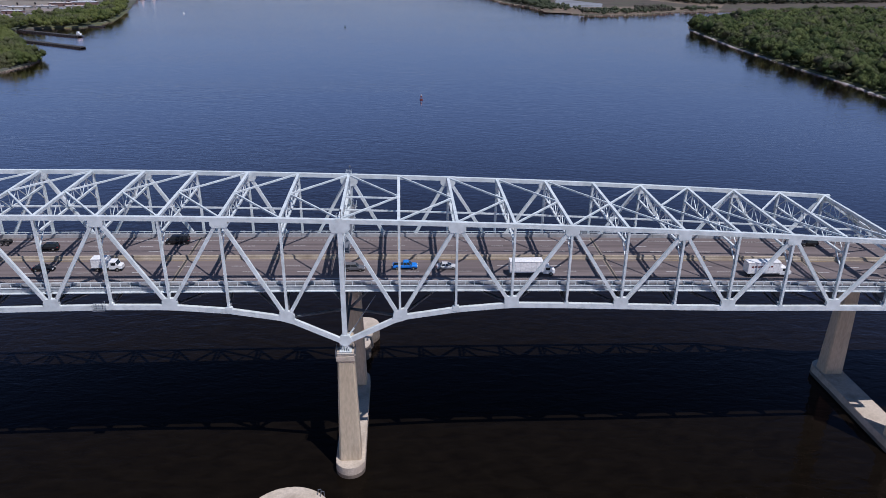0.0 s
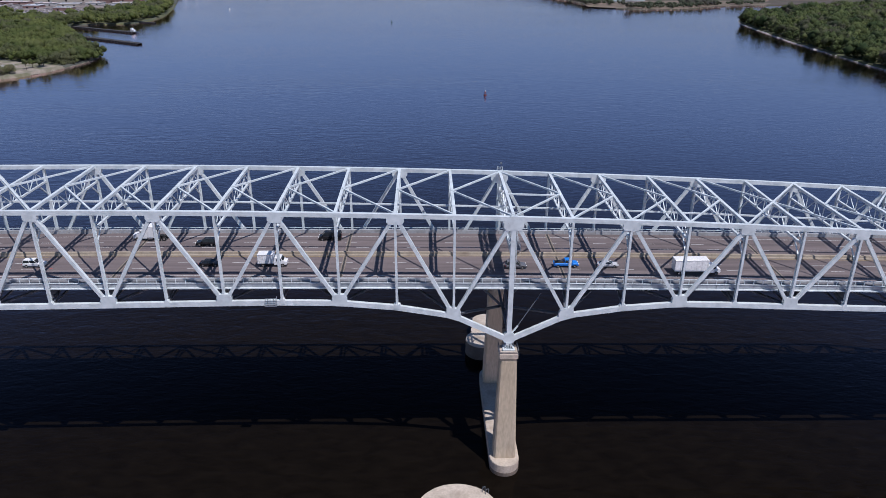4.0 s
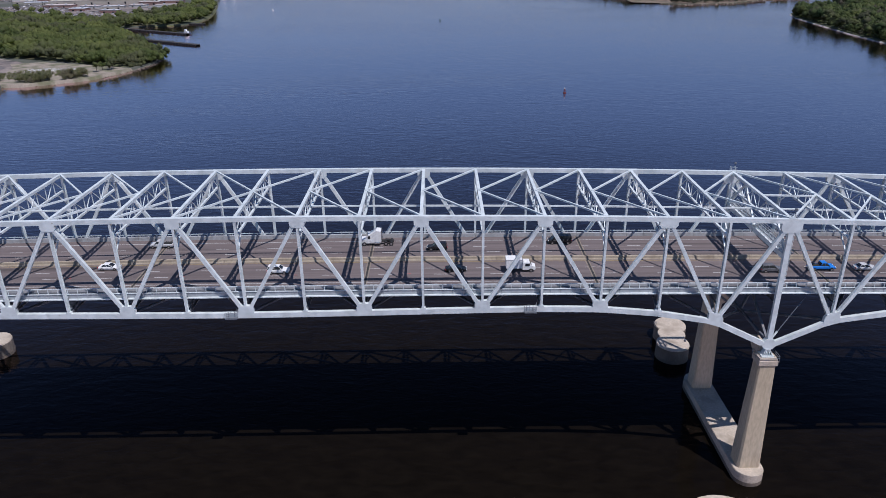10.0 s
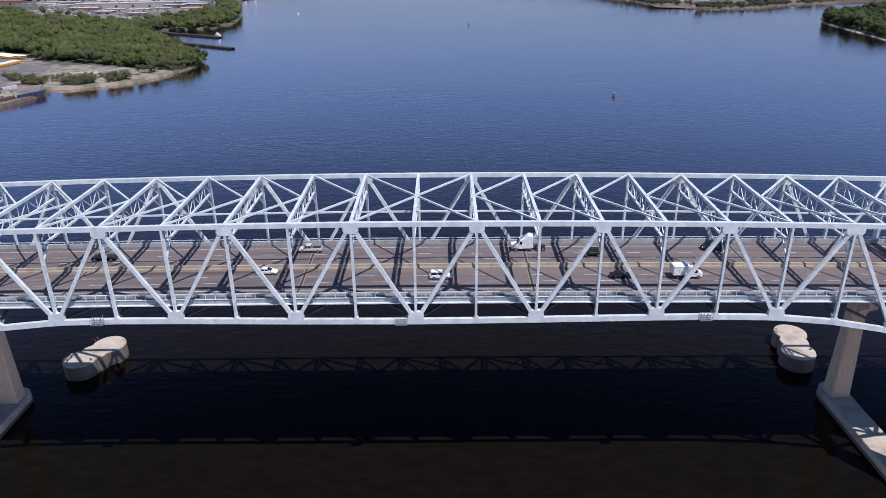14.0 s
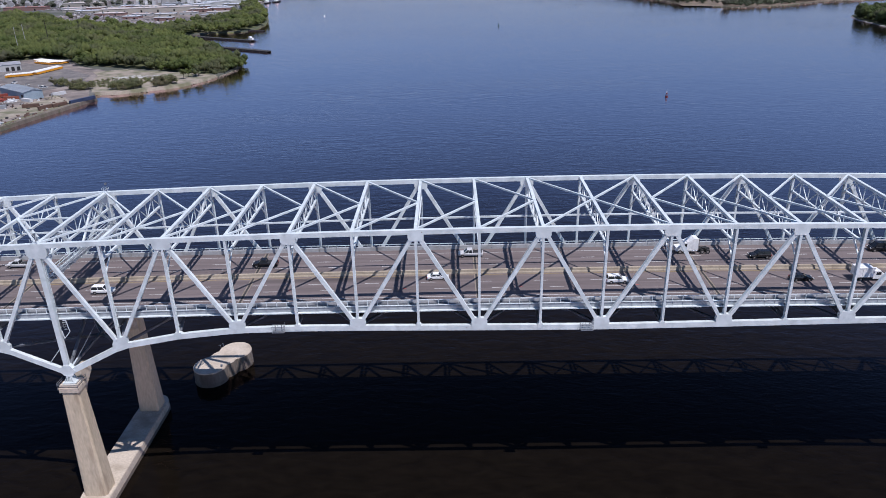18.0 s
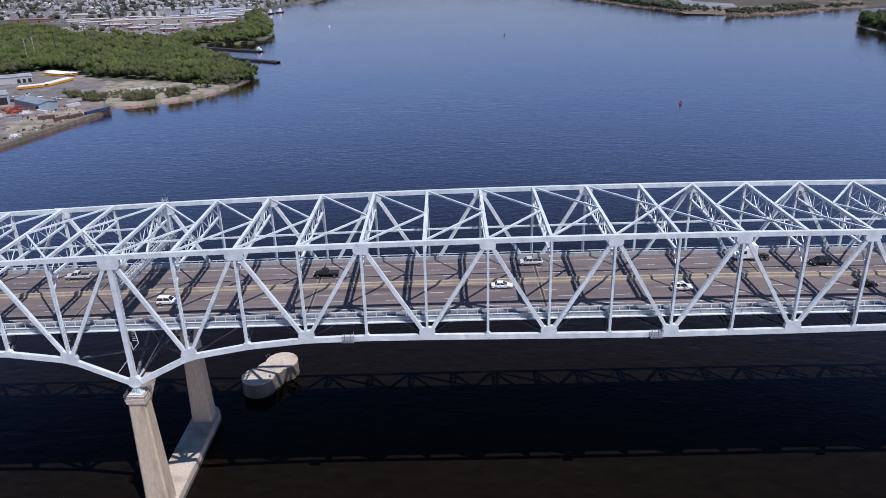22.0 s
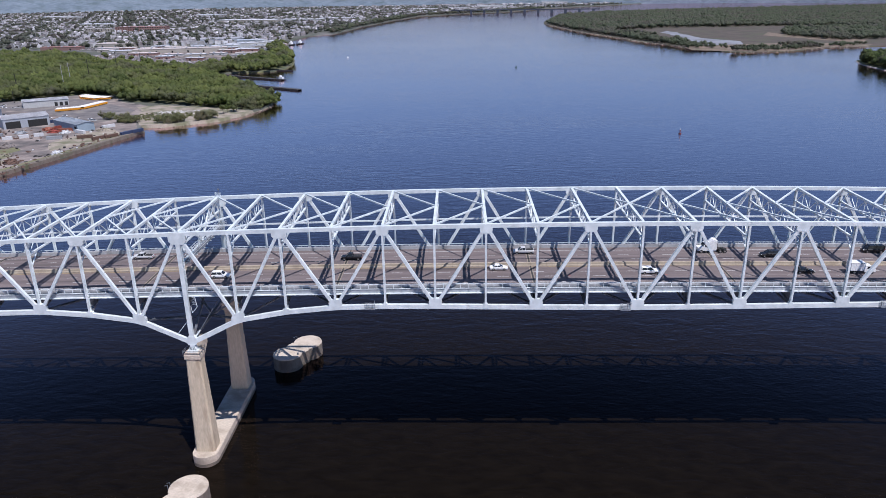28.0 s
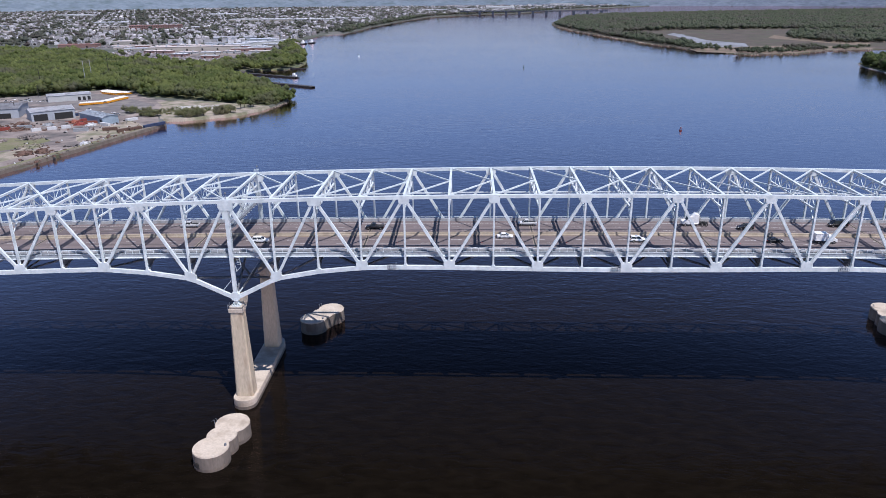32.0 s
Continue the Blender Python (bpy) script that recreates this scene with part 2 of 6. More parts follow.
def ibeam(bm, p, q, w, h, side, web=0.12):
    """An I section: flanges w wide along side, h deep overall."""
    p, q = Vector(p), Vector(q)
    d = (q - p).normalized()
    s = Vector(side).normalized()
    s = (s - d * s.dot(d)).normalized()
    u = s.cross(d)
    for e in (-1, 1):
        beam(bm, p + u * e * (h / 2 - web / 2), q + u * e * (h / 2 - web / 2), w, web, s)
    beam(bm, p, q, web, h - 2 * web, s)


def prism(bm, ring, z0, z1, scale=1.0, centre=(0, 0)):
    """A ring of (x, y) raised from z0 to z1, the top drawn in by scale round centre."""
    lo = [bm.verts.new((x, y, z0)) for x, y in ring]
    hi = [bm.verts.new((centre[0] + (x - centre[0]) * scale, centre[1] + (y - centre[1]) * scale, z1)) for x, y in ring]
    k = len(ring)
    for i in range(k):
        bm.faces.new((lo[i], lo[(i + 1) % k], hi[(i + 1) % k], hi[i]))
    bm.faces.new(hi)
    bm.faces.new(lo[::-1])


def arc(cx, cy, r, a0=0.0, a1=360.0, k=20):
    full = abs(a1 - a0) >= 360
    return [(cx + r * math.cos(radians(a0 + (a1 - a0) * i / (k if full else k - 1))), cy + r * math.sin(radians(a0 + (a1 - a0) * i / (k if full else k - 1)))) for i in range(k)]


def tube(bm, p, q, r, k=8, r2=None):
    p, q = Vector(p), Vector(q)
    d = (q - p).normalized()
    s = d.orthogonal().normalized()
    u = d.cross(s)
    r2 = r if r2 is None else r2
    rings = [[bm.verts.new(e + (s * math.cos(6.28319 * i / k) + u * math.sin(6.28319 * i / k)) * rr) for i in range(k)] for e, rr in ((p, r), (q, r2))]
    for i in range(k):
        bm.faces.new((rings[0][i], rings[0][(i + 1) % k], rings[1][(i + 1) % k], rings[1][i]))
    bm.faces.new(rings[1])
    bm.faces.new(rings[0][::-1])


def mesh_of(name, bm, *mats):
    me = bpy.data.meshes.new(name)
    bmesh.ops.recalc_face_normals(bm, faces=bm.faces)
    bm.to_mesh(me)
    bm.free()
    for m in mats:
        me.materials.append(m)
    return me


def part(name, bm, material, parent, label=""):
    ob = new(name, mesh_of(name, bm, material) if isinstance(bm, bmesh.types.BMesh) else bm)
    ob.parent = parent
    return tagged(ob, label)


def thing(name, label, category, group="", kind="", at=(0, 0, 0), turn=0.0):
    ob = new(name)
    ob.matrix_world = pose(*at, 0, 0, turn)
    return tagged(ob, label, category, group, kind)


def solid(name, bm, material, label, category, group="", kind=""):
    return tagged(new(name, mesh_of(name, bm, material)), label, category, group, kind)


def raw(name, verts, faces, *mats):
    me = bpy.data.meshes.new(name)
    me.from_pydata(verts, [], faces)
    for m in mats:
        me.materials.append(m)
    me.update()
    return me


B = bmesh.new

# ---- the bridge: heights along it ----
H = 12.344          # one panel
MID = -9 * H        # middle of the main span
WIDE = 31.45        # between the trusses
FIRST, LAST = -30, 12
FOOT = [43.75, 43.85, 43.95, 44.1, 44.25, 44.3, 44.05, 42.85, 40.65, 34.45, 40.45, 42.2, 43.1, 42.75, 42.25, 41.75, 41.35, 41.05, 40.85, 40.55, 40.25, 39.95]


def zt(i):
    return 65.15 - 1.53e-4 * (i * H - MID) ** 2


def zb(i):
    return FOOT[abs(i + 9)] - 0.15


def zr(x):
    return 48.6 - 5.9e-5 * (x - MID) ** 2


bridge = thing("truss_bridge", "pale blue-grey painted steel truss bridge on concrete piers over the river", "bridge")


def bar(name, p, q, w, h, side=(0, 1, 0), box=True, to=bridge, material=STEEL):
    bm = B()
    (beam if box else ibeam)(bm, p, q, w, h, side)
    return part(name, bm, material, to)


def gusset(name, x, y, z, half_w, up, down, tilt=0.0, tilt2=0.0, turn=1):
    """A riveted plate box wrapped round the node, cut at its corners."""
    bm = B()
    ring = [(-half_w, -down), (half_w, -down), (half_w, up * 0.58), (half_w * 0.74, up), (-half_w * 0.74, up), (-half_w, up * 0.58)]
    vs = [[bm.verts.new((x + a, y + dy, z + b * turn + (tilt2 if a > 0 else -tilt) * abs(a))) for a, b in ring] for dy in (-0.432, 0.432)]
    bm.faces.new(vs[0])
    bm.faces.new(vs[1][::-1])
    for i in range(6):
        bm.faces.new((vs[0][i], vs[0][(i + 1) % 6], vs[1][(i + 1) % 6], vs[1][i]))
    return part(name, bm, STEEL, bridge)


for y in (0.0, WIDE):
    for i in range(FIRST + 2, LAST - 2):
        bar("top_chord", (i * H, y, zt(i)), ((i + 1) * H, y, zt(i + 1)), 0.85, 0.95)
    for i in range(FIRST, LAST):
        bar("bottom_chord", (i * H, y, zb(i)), ((i + 1) * H, y, zb(i + 1)), 0.8, 1.15)
    for i in range(FIRST + 2, LAST - 1):
        pier = i in (0, -18)
        if pier:
            bar("pier_post", (i * H, y, zb(i)), (i * H, y, zt(i)), 0.8, 1.05, (0, 1, 0))
        else:
            bm = B()
            ibeam(bm, (i * H, y, zb(i)), (i * H, y, zt(i)), 0.48, 0.8, (1, 0, 0), 0.09)
            part("vertical", bm, STEEL, bridge)
    for i in range(FIRST + 2, LAST - 2):
        a, b = (zt(i), zb(i + 1)) if i % 2 == 0 else (zb(i), zt(i + 1))
        bar("diagonal", (i * H, y, a), ((i + 1) * H, y, b), 0.7, 0.74)
    for e, s in ((LAST, -1), (FIRST, 1)):
        bar("end_post", (e * H, y, zb(e)), ((e + 2 * s) * H, y, zt(e + 2 * s)), 0.85, 1.1)
        zm = (zb(e) + zt(e + 2 * s)) / 2
        bar("hanger", ((e + s) * H, y, zb(e + s)), ((e + s) * H, y, zm), 0.6, 0.5)
    for i in range(FIRST + 2, LAST - 1):
        if i % 2 == 0:
            gusset("top_gusset", i * H, y, zt(i) - 0.45, (1.85 if abs(abs(i + 9) - 9) < 3 else 1.5) if i not in (0, -18) else 2.1, 1.4 if i not in (0, -18) else 2.1, 0.9, turn=-1)
            j = abs(i + 9)
            gusset("foot_plate", i * H, y, zb(i) + 0.2, 0.55 if j not in (7, 11) else 0.8, 0.75, 0.5)
        else:
            k0, k1 = (zb(i) - zb(i - 1)) / H, (zb(i + 1) - zb(i)) / H
            gusset("bottom_gusset", i * H, y, zb(i) + 0.5, 1.6, 1.75, 1.06, k0, k1)
    for i in (0, -18):
        bm = B()
        ring = [(-1.7, 0.55), (-0.9, -0.55), (0.9, -0.55), (1.7, 0.55), (0.75, 1.9), (-0.75, 1.9)]
        vs = [[bm.verts.new((i * H + a, y + d, zb(i) + b)) for a, b in ring] for d in (-0.5, 0.5)]
        bm.faces.new(vs[0])
        bm.faces.new(vs[1][::-1])
        for k in range(6):
            bm.faces.new((vs[0][k], vs[0][(k + 1) % 6], vs[1][(k + 1) % 6], vs[1][k]))
        part("bearing_gusset", bm, STEEL, bridge)

# cross frames between the top chords, with latticed webs
for i in range(FIRST + 2, LAST - 1):
    x, z = i * H, zt(i)
    drop = 3.6
    bm = B()
    beam(bm, (x, 0.4, z + 0.08), (x, WIDE - 0.4, z + 0.08), 0.66, 0.62, (1, 0, 0))
    top = part("cross_strut", bm, STEEL, bridge)
    bar("lower_strut", (x, 0.35, z - drop), (x, WIDE - 0.35, z - drop), 0.46, 0.42, (1, 0, 0), to=top)
    n = 8
    for k in range(n):
        y0, y1 = 0.4 + (WIDE - 0.8) * k / n, 0.4 + (WIDE - 0.8) * (k + 1) / n
        a, b = (z - 0.2, z - drop) if k % 2 else (z - drop, z - 0.2)
        bar("lacing_bar", (x, y0, a), (x, y1, b), 0.15, 0.15, (1, 0, 0), to=top)
        if k:
            bar("lacing_post", (x, y0, z - drop), (x, y0, z - 0.2), 0.15, 0.15, (1, 0, 0), to=top)
    for s, y0 in ((1, 0.4), (-1, WIDE - 0.4)):
        bar("knee_brace", (x, y0, z - drop - 3.2), (x, y0 + s * 3.4, z - drop), 0.24, 0.24, (1, 0, 0), to=top)

# heavier frames over the piers: a deep portal beam with a railed walkway and cross bracing
for i in (0, -18):
    x, z = i * H, zt(i) - 7.7
    bm = B()
    beam(bm, (x, 0.5, z - 0.3), (x, WIDE - 0.5, z - 0.3), 0.8, 1.1, (1, 0, 0))
    deep = part("portal_beam", bm, STEEL, bridge)
    for k in range(9):
        bm = B()
        slab(bm, x - 0.45, x + 0.45, 2.0 + k * 3.4, 2.08 + k * 3.4, z - 0.83, z + 0.23)
        part("stiffener", bm, STEEL, deep)
    for s in (-1, 1):
        for k in range(15):
            bm = B()
            tube(bm, (x + s * 0.46, 0.9 + k * 2.1, z + 0.2), (x + s * 0.46, 0.9 + k * 2.1, z + 1.4), 0.05, 5)
            part("rail_post", bm, STEEL, deep)
        for h in (0.8, 1.35):
            bar("walkway_rail", (x + s * 0.46, 0.6, z + h), (x + s * 0.46, WIDE - 0.6, z + h), 0.08, 0.08, (1, 0, 0), to=deep)
    for y0, y1 in ((0.6, WIDE * 0.25), (WIDE * 0.5, WIDE * 0.25), (WIDE * 0.5, WIDE * 0.75), (WIDE - 0.6, WIDE * 0.75)):
        bar("frame_brace", (x, y0, z + 0.2), (x, y1, zt(i) - 0.3), 0.4, 0.4, (1, 0, 0), to=deep)

# plan bracing in the top plane: each pair of diagonals meets a cross strut at its middle
for i in range(FIRST + 2, LAST - 2):
    flip = (-9 <= i < 0) or i >= 5 or (-23 <= i < -18)
    apex, ends = (i, i + 1) if flip else (i + 1, i)
    for y in (0.35, WIDE - 0.35):
        bar("top_lateral", (ends * H, y, zt(ends) + 0.3), (apex * H, WIDE / 2, zt(apex) + 0.3), 0.38, 0.36)
for i in range(FIRST + 2, LAST - 2):
    bar("longitudinal_strut", (i * H, WIDE / 2, zt(i) - 3.25), ((i + 1) * H, WIDE / 2, zt(i + 1) - 3.25), 0.34, 0.34)
for i in (0, -19):
    bar("longitudinal_strut", (i * H, WIDE * 0.5, zt(i) - 0.1), ((i + 1) * H, WIDE * 0.5, zt(i + 1) - 0.1), 0.34, 0.34)

# end portals
for e, s in ((LAST, -1), (FIRST, 1)):
    a, b = Vector((e * H, 0, zb(e))), Vector(((e + 2 * s) * H, 0, zt(e + 2 * s)))
    up = (b - a).normalized()
    for f in (0.97, 0.57):
        p = a.lerp(b, f)
        bar("portal_strut", (p.x, 0.4, p.z), (p.x, WIDE - 0.4, p.z), 0.7, 0.9, (1, 0, 0))
    for k in range(6):
        p, q = a.lerp(b, 0.97 if k % 2 else 0.57), a.lerp(b, 0.57 if k % 2 else 0.97)
        bar("portal_brace", (p.x, WIDE * k / 6, p.z), (q.x, WIDE * (k + 1) / 6, q.z), 0.4, 0.4, (1, 0, 0))
    for y in (4.0, WIDE - 4.0):
        for f in (0.9, 0.76, 0.62, 0.48):
            p, q = a.lerp(b, f), a.lerp(b, f - 0.1)
            bar("portal_plate", (p.x, y, p.z), (q.x, y, q.z), 1.7, 0.12, (0, 1, 0))
    for y, d in ((0.45, 1), (WIDE - 0.45, -1)):
        bm = B()
        p, q, r = a.lerp(b, 0.72), a.lerp(b, 0.5), a.lerp(b, 0.72)
        vs = [bm.verts.new((p.x, y, p.z)), bm.verts.new((q.x, y, q.z)), bm.verts.new((q.x + (p.x - q.x) * 0.7, y + d * 2.2, q.z + (p.z - q.z) * 0.7)), bm.verts.new((p.x, y + d * 5.5, p.z))]
        bmesh.ops.solidify(bm, geom=[bm.faces.new(vs)], thickness=0.12)
        part("portal_knee_plate", bm, STEEL, bridge)

# floor system under the road
# these members take the dark steel, so the deck's shade is in their colour
for i in range(FIRST, LAST + 1):
    x = i * H
    z = zr(x) - 0.75
    deep = 2.6
    bm = B()
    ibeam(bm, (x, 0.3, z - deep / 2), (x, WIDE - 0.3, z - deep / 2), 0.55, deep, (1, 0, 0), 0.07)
    part("floor_beam", bm, STEEL_OLD_SHADED, bridge)
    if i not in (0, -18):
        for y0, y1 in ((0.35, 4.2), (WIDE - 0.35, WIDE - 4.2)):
            bar("sway_brace", (x, y0, zb(i) + 0.2), (x, y1, z - deep + 0.1), 0.55, 0.5, (1, 0, 0), material=STEEL_OLD_SHADED)
for i in range(FIRST, LAST):
    x0, x1 = i * H, (i + 1) * H
    for y in (4.6, 8.3, 12.0, 15.7, 19.4, 23.1, 26.8):
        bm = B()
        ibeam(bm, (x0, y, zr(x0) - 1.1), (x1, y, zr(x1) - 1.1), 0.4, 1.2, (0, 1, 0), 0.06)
        part("stringer", bm, STEEL_OLD_SHADED, bridge)
    for y, s in ((1.0, 1), (WIDE - 1.0, -1)):
        web = bar("fascia_girder", (x0, y, zr(x0) - 0.54), (x1, y, zr(x1) - 0.54), 0.1, 0.96, material=FASCIA)
        bar("bottom_flange", (x0, y - s * 0.27, zr(x0) - 1.13), (x1, y - s * 0.27, zr(x1) - 1.13), 0.56, 0.2, to=web)
        bar("top_flange", (x0, y - s * 0.06, zr(x0) - 0.02), (x1, y - s * 0.06, zr(x1) - 0.02), 0.24, 0.07, to=web)
        for k in range(1, 6):
            f = k / 6
            bar("stiffener", (x0 + H * f, y - s * 0.1, zr(x0 + H * f) - 1.03), (x0 + H * f, y - s * 0.1, zr(x0 + H * f) - 0.06), 0.05, 0.1, (1, 0, 0), to=web, material=FASCIA)
    a, b = (0.4, WIDE / 2) if i % 2 else (WIDE / 2, 0.4)
    bar("bottom_lateral", (x0, a, zb(i) + 0.1), (x1, b, zb(i + 1) + 0.1), 0.55, 0.45, material=STEEL_OLD_SHADED)
    bar("bottom_lateral", (x0, WIDE - a, zb(i) + 0.1), (x1, WIDE - b, zb(i + 1) + 0.1), 0.55, 0.45, material=STEEL_OLD_SHADED)
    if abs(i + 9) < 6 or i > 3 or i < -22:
        bar("bottom_strut", (x0, 0.4, zb(i)), (x0, WIDE - 0.4, zb(i)), 0.36, 0.36, (1, 0, 0), material=STEEL_OLD_SHADED)
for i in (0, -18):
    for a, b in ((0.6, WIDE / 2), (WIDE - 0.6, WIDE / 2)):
        bar("pier_cross_brace", (i * H, a, zb(i) + 0.8), (i * H, b, zr(i * H) - 3.4), 0.5, 0.5, (1, 0, 0), material=STEEL_OLD_SHADED)
    bar("pier_cross_strut", (i * H, 0.5, zb(i) + 0.6), (i * H, WIDE - 0.5, zb(i) + 0.6), 0.5, 0.6, (1, 0, 0), material=STEEL_OLD_SHADED)

# ---- the road ----
XA, XB = -900.0, 760.0
def road_z(x):
    """The road's height: the crest over the trusses, falling evenly beyond them."""
    for e in (FIRST * H, LAST * H):
        if (e < MID and x < e) or (e > MID and x > e):
            return max(12.0, zr(e) - abs(x - e) * 0.028)
    return zr(x)


def strip(y0, y1, dz0, dz1, xs, name):
    bm = B()
    rows = []
    for x in xs:
        z = road_z(x)
        rows.append([bm.verts.new((x, y, z + d)) for y, d in ((y0, dz0), (y1, dz0), (y1, dz1), (y0, dz1))])
    for r, s in zip(rows, rows[1:]):
        for k in range(4):
            bm.faces.new((r[k], r[(k + 1) % 4], s[(k + 1) % 4], s[k]))
    bm.faces.new(rows[0])
    bm.faces.new(rows[-1][::-1])
    return bm


XS = [XA, -700, -520] + [i * H / 2 for i in range(2 * FIRST, 2 * LAST + 1)] + [300, 520, XB]
road = solid("road", strip(1.9, WIDE - 1.9, -0.28, 0.0, XS, "road"), ASPHALT, "worn brown-grey asphalt road deck with six lanes", "road", kind="structure")
for y0, y1 in ((1.06, 1.9), (WIDE - 1.9, WIDE - 1.06)):
    part("edge_slab", strip(y0, y1, -0.3, -0.06, XS, "edge_slab"), PARAPET, road, "pale concrete edge slab")
for y, m in ((26.9, WHITE_LINE), (4.6, WHITE_LINE), (16.75, YELLOW_LINE), (14.75, YELLOW_LINE)):
    part("edge_line", strip(y - 0.08, y + 0.08, 0.003, 0.006, XS, "edge_line"), m, road, "worn painted edge line")
dash = None
for y in (23.2, 20.1, 11.4, 8.3):
    for k in range(-37, 13):
        x = k * 12.2 + (3.0 if y in (20.1, 8.3) else 0.0)
        z = road_z(x)
        if dash is None:
            bm = B()
            slab(bm, -1.55, 1.55, -0.075, 0.075, 0.004, 0.008)
            dash = mesh_of("lane_dash", bm, WHITE_LINE)
        d = part("lane_dash", dash, None, road)
        d.matrix_basis = Matrix.Translation((x, y, z)) @ Matrix.Rotation(math.atan(11.8e-5 * (x - MID)), 4, "Y")
for k in range(5):
    x = -176.0 + k * 2 * H
    bm = B()
    slab(bm, x - 0.35, x + 0.35, 8.5, 8.72, road_z(x) + 0.012, road_z(x) + 0.018)
    part("red_mark", bm, RED_LINE, road, "short red painted mark")
for k in range(-5, 4):
    x = -37.1 + k * 4 * H
    z = road_z(x)
    for y0, y1 in ((2.6, 15.2), (16.3, WIDE - 2.6)):
        bm = B()
        slab(bm, x - 0.2, x + 0.2, y0, y1, z + 0.004, z + 0.012)
        joint = part("expansion_joint", bm, JOINT, road, "dark expansion joint between worn steel plates")
        for e in (-0.36, 0.36):
            for j in range(4):
                w = (y1 - y0) / 4
                bm = B()
                slab(bm, x + e - 0.13, x + e + 0.13, y0 + j * w + 0.03, y0 + (j + 1) * w - 0.03, z + 0.004, z + 0.016)
                part("joint_plate", bm, JOINT_STEEL, joint, "worn tan joint plate")

median = thing("median_barrier", "tan concrete median barrier between the two carriageways", "barrier", kind="structure")
PROFILE = [(-0.5, 0.0), (-0.46, 0.16), (-0.33, 0.36), (-0.27, 0.84), (0.27, 0.84), (0.33, 0.36), (0.46, 0.16), (0.5, 0.0)]
seg = None
for k in range(int((LAST - FIRST) * 3)):
    x0 = FIRST * H + k * H / 3
    if seg is None:
        bm = B()
        ends = [[bm.verts.new((x, 15.75 + a, b)) for a, b in PROFILE] for x in (0.02, H / 3 - 0.02)]
        for j in range(7):
            bm.faces.new((ends[0][j], ends[0][j + 1], ends[1][j + 1], ends[1][j]))
        bm.faces.new(ends[0])
        bm.faces.new(ends[1][::-1])
        seg = mesh_of("barrier_unit", bm, MEDIAN)
    d = part("barrier_unit", seg, None, median)
    d.matrix_basis = Matrix.Translation((x0, 0, road_z(x0 + 2) + 0.0)) @ Matrix.Rotation(math.atan(11.8e-5 * (x0 - MID)), 4, "Y")
for y, s in ((2.2, 1), (WIDE - 2.2, -1)):
    para = thing("parapet", "grey concrete parapet with a pale steel rail on posts", "parapet", group="parapets along the road", kind="structure")
    lower = B()
    slab(lower, 0.03, H / 3 - 0.03, y - 0.2, y + 0.2, -0.05, 0.5 if s > 0 else 0.95)
    lower = mesh_of("parapet_panel", lower, PARAPET)
    rail = B()
    slab(rail, 0.08, H / 3 - 0.08, y - s * 1.0 - 0.07, y - s * 1.0 + 0.07, 0.98, 1.13)
    rail = mesh_of("rail", rail, STEEL)
    post = B()
    slab(post, -0.055, 0.055, y - s * 1.0 - 0.06, y - s * 1.0 + 0.06, -0.06, 1.0)
    post = mesh_of("rail_post", post, STEEL)
    walk_slab = B()
    slab(walk_slab, 0.0, H / 3, min(y - s * 0.25, y - s * 1.1), max(y - s * 0.25, y - s * 1.1), -0.05, 0.0)
    walk_slab = mesh_of("catwalk_plate", walk_slab, GRATE)
    for k in range(int((LAST - FIRST) * 3)):
        x0 = FIRST * H + k * H / 3
        m = Matrix.Translation((x0, 0, road_z(x0 + 2))) @ Matrix.Rotation(math.atan(11.8e-5 * (x0 - MID)), 4, "Y")
        for nm, me in (("parapet_panel", lower), ("rail", rail), ("rail_post", post), ("catwalk_plate", walk_slab)):
            part(nm, me, None, para).matrix_basis = m
        part("rail_post", post, None, para).matrix_basis = m @ Matrix.Translation((H / 6, 0, 0))
    for a, b in ((XA, FIRST * H), (LAST * H, XB)):
        part("parapet_panel", strip(y - 0.2, y + 0.2, -0.05, 0.8, [a, (a + b) / 2, b], "p"), PARAPET, para)

# approach spans beyond the trusses
for a, b in ((XA, FIRST * H - 0.3), (LAST * H + 0.3, XB)):
    viaduct = thing("approach_viaduct", "steel girder approach viaduct on concrete bents", "bridge", kind="structure")
    for y in (2.2, 8.0, 13.0, 18.5, 23.5, WIDE - 2.2):
        part("girder", strip(y - 0.25, y + 0.25, -3.2, -0.3, [a, (a + b) / 2, b], "girder"), STEEL, viaduct)

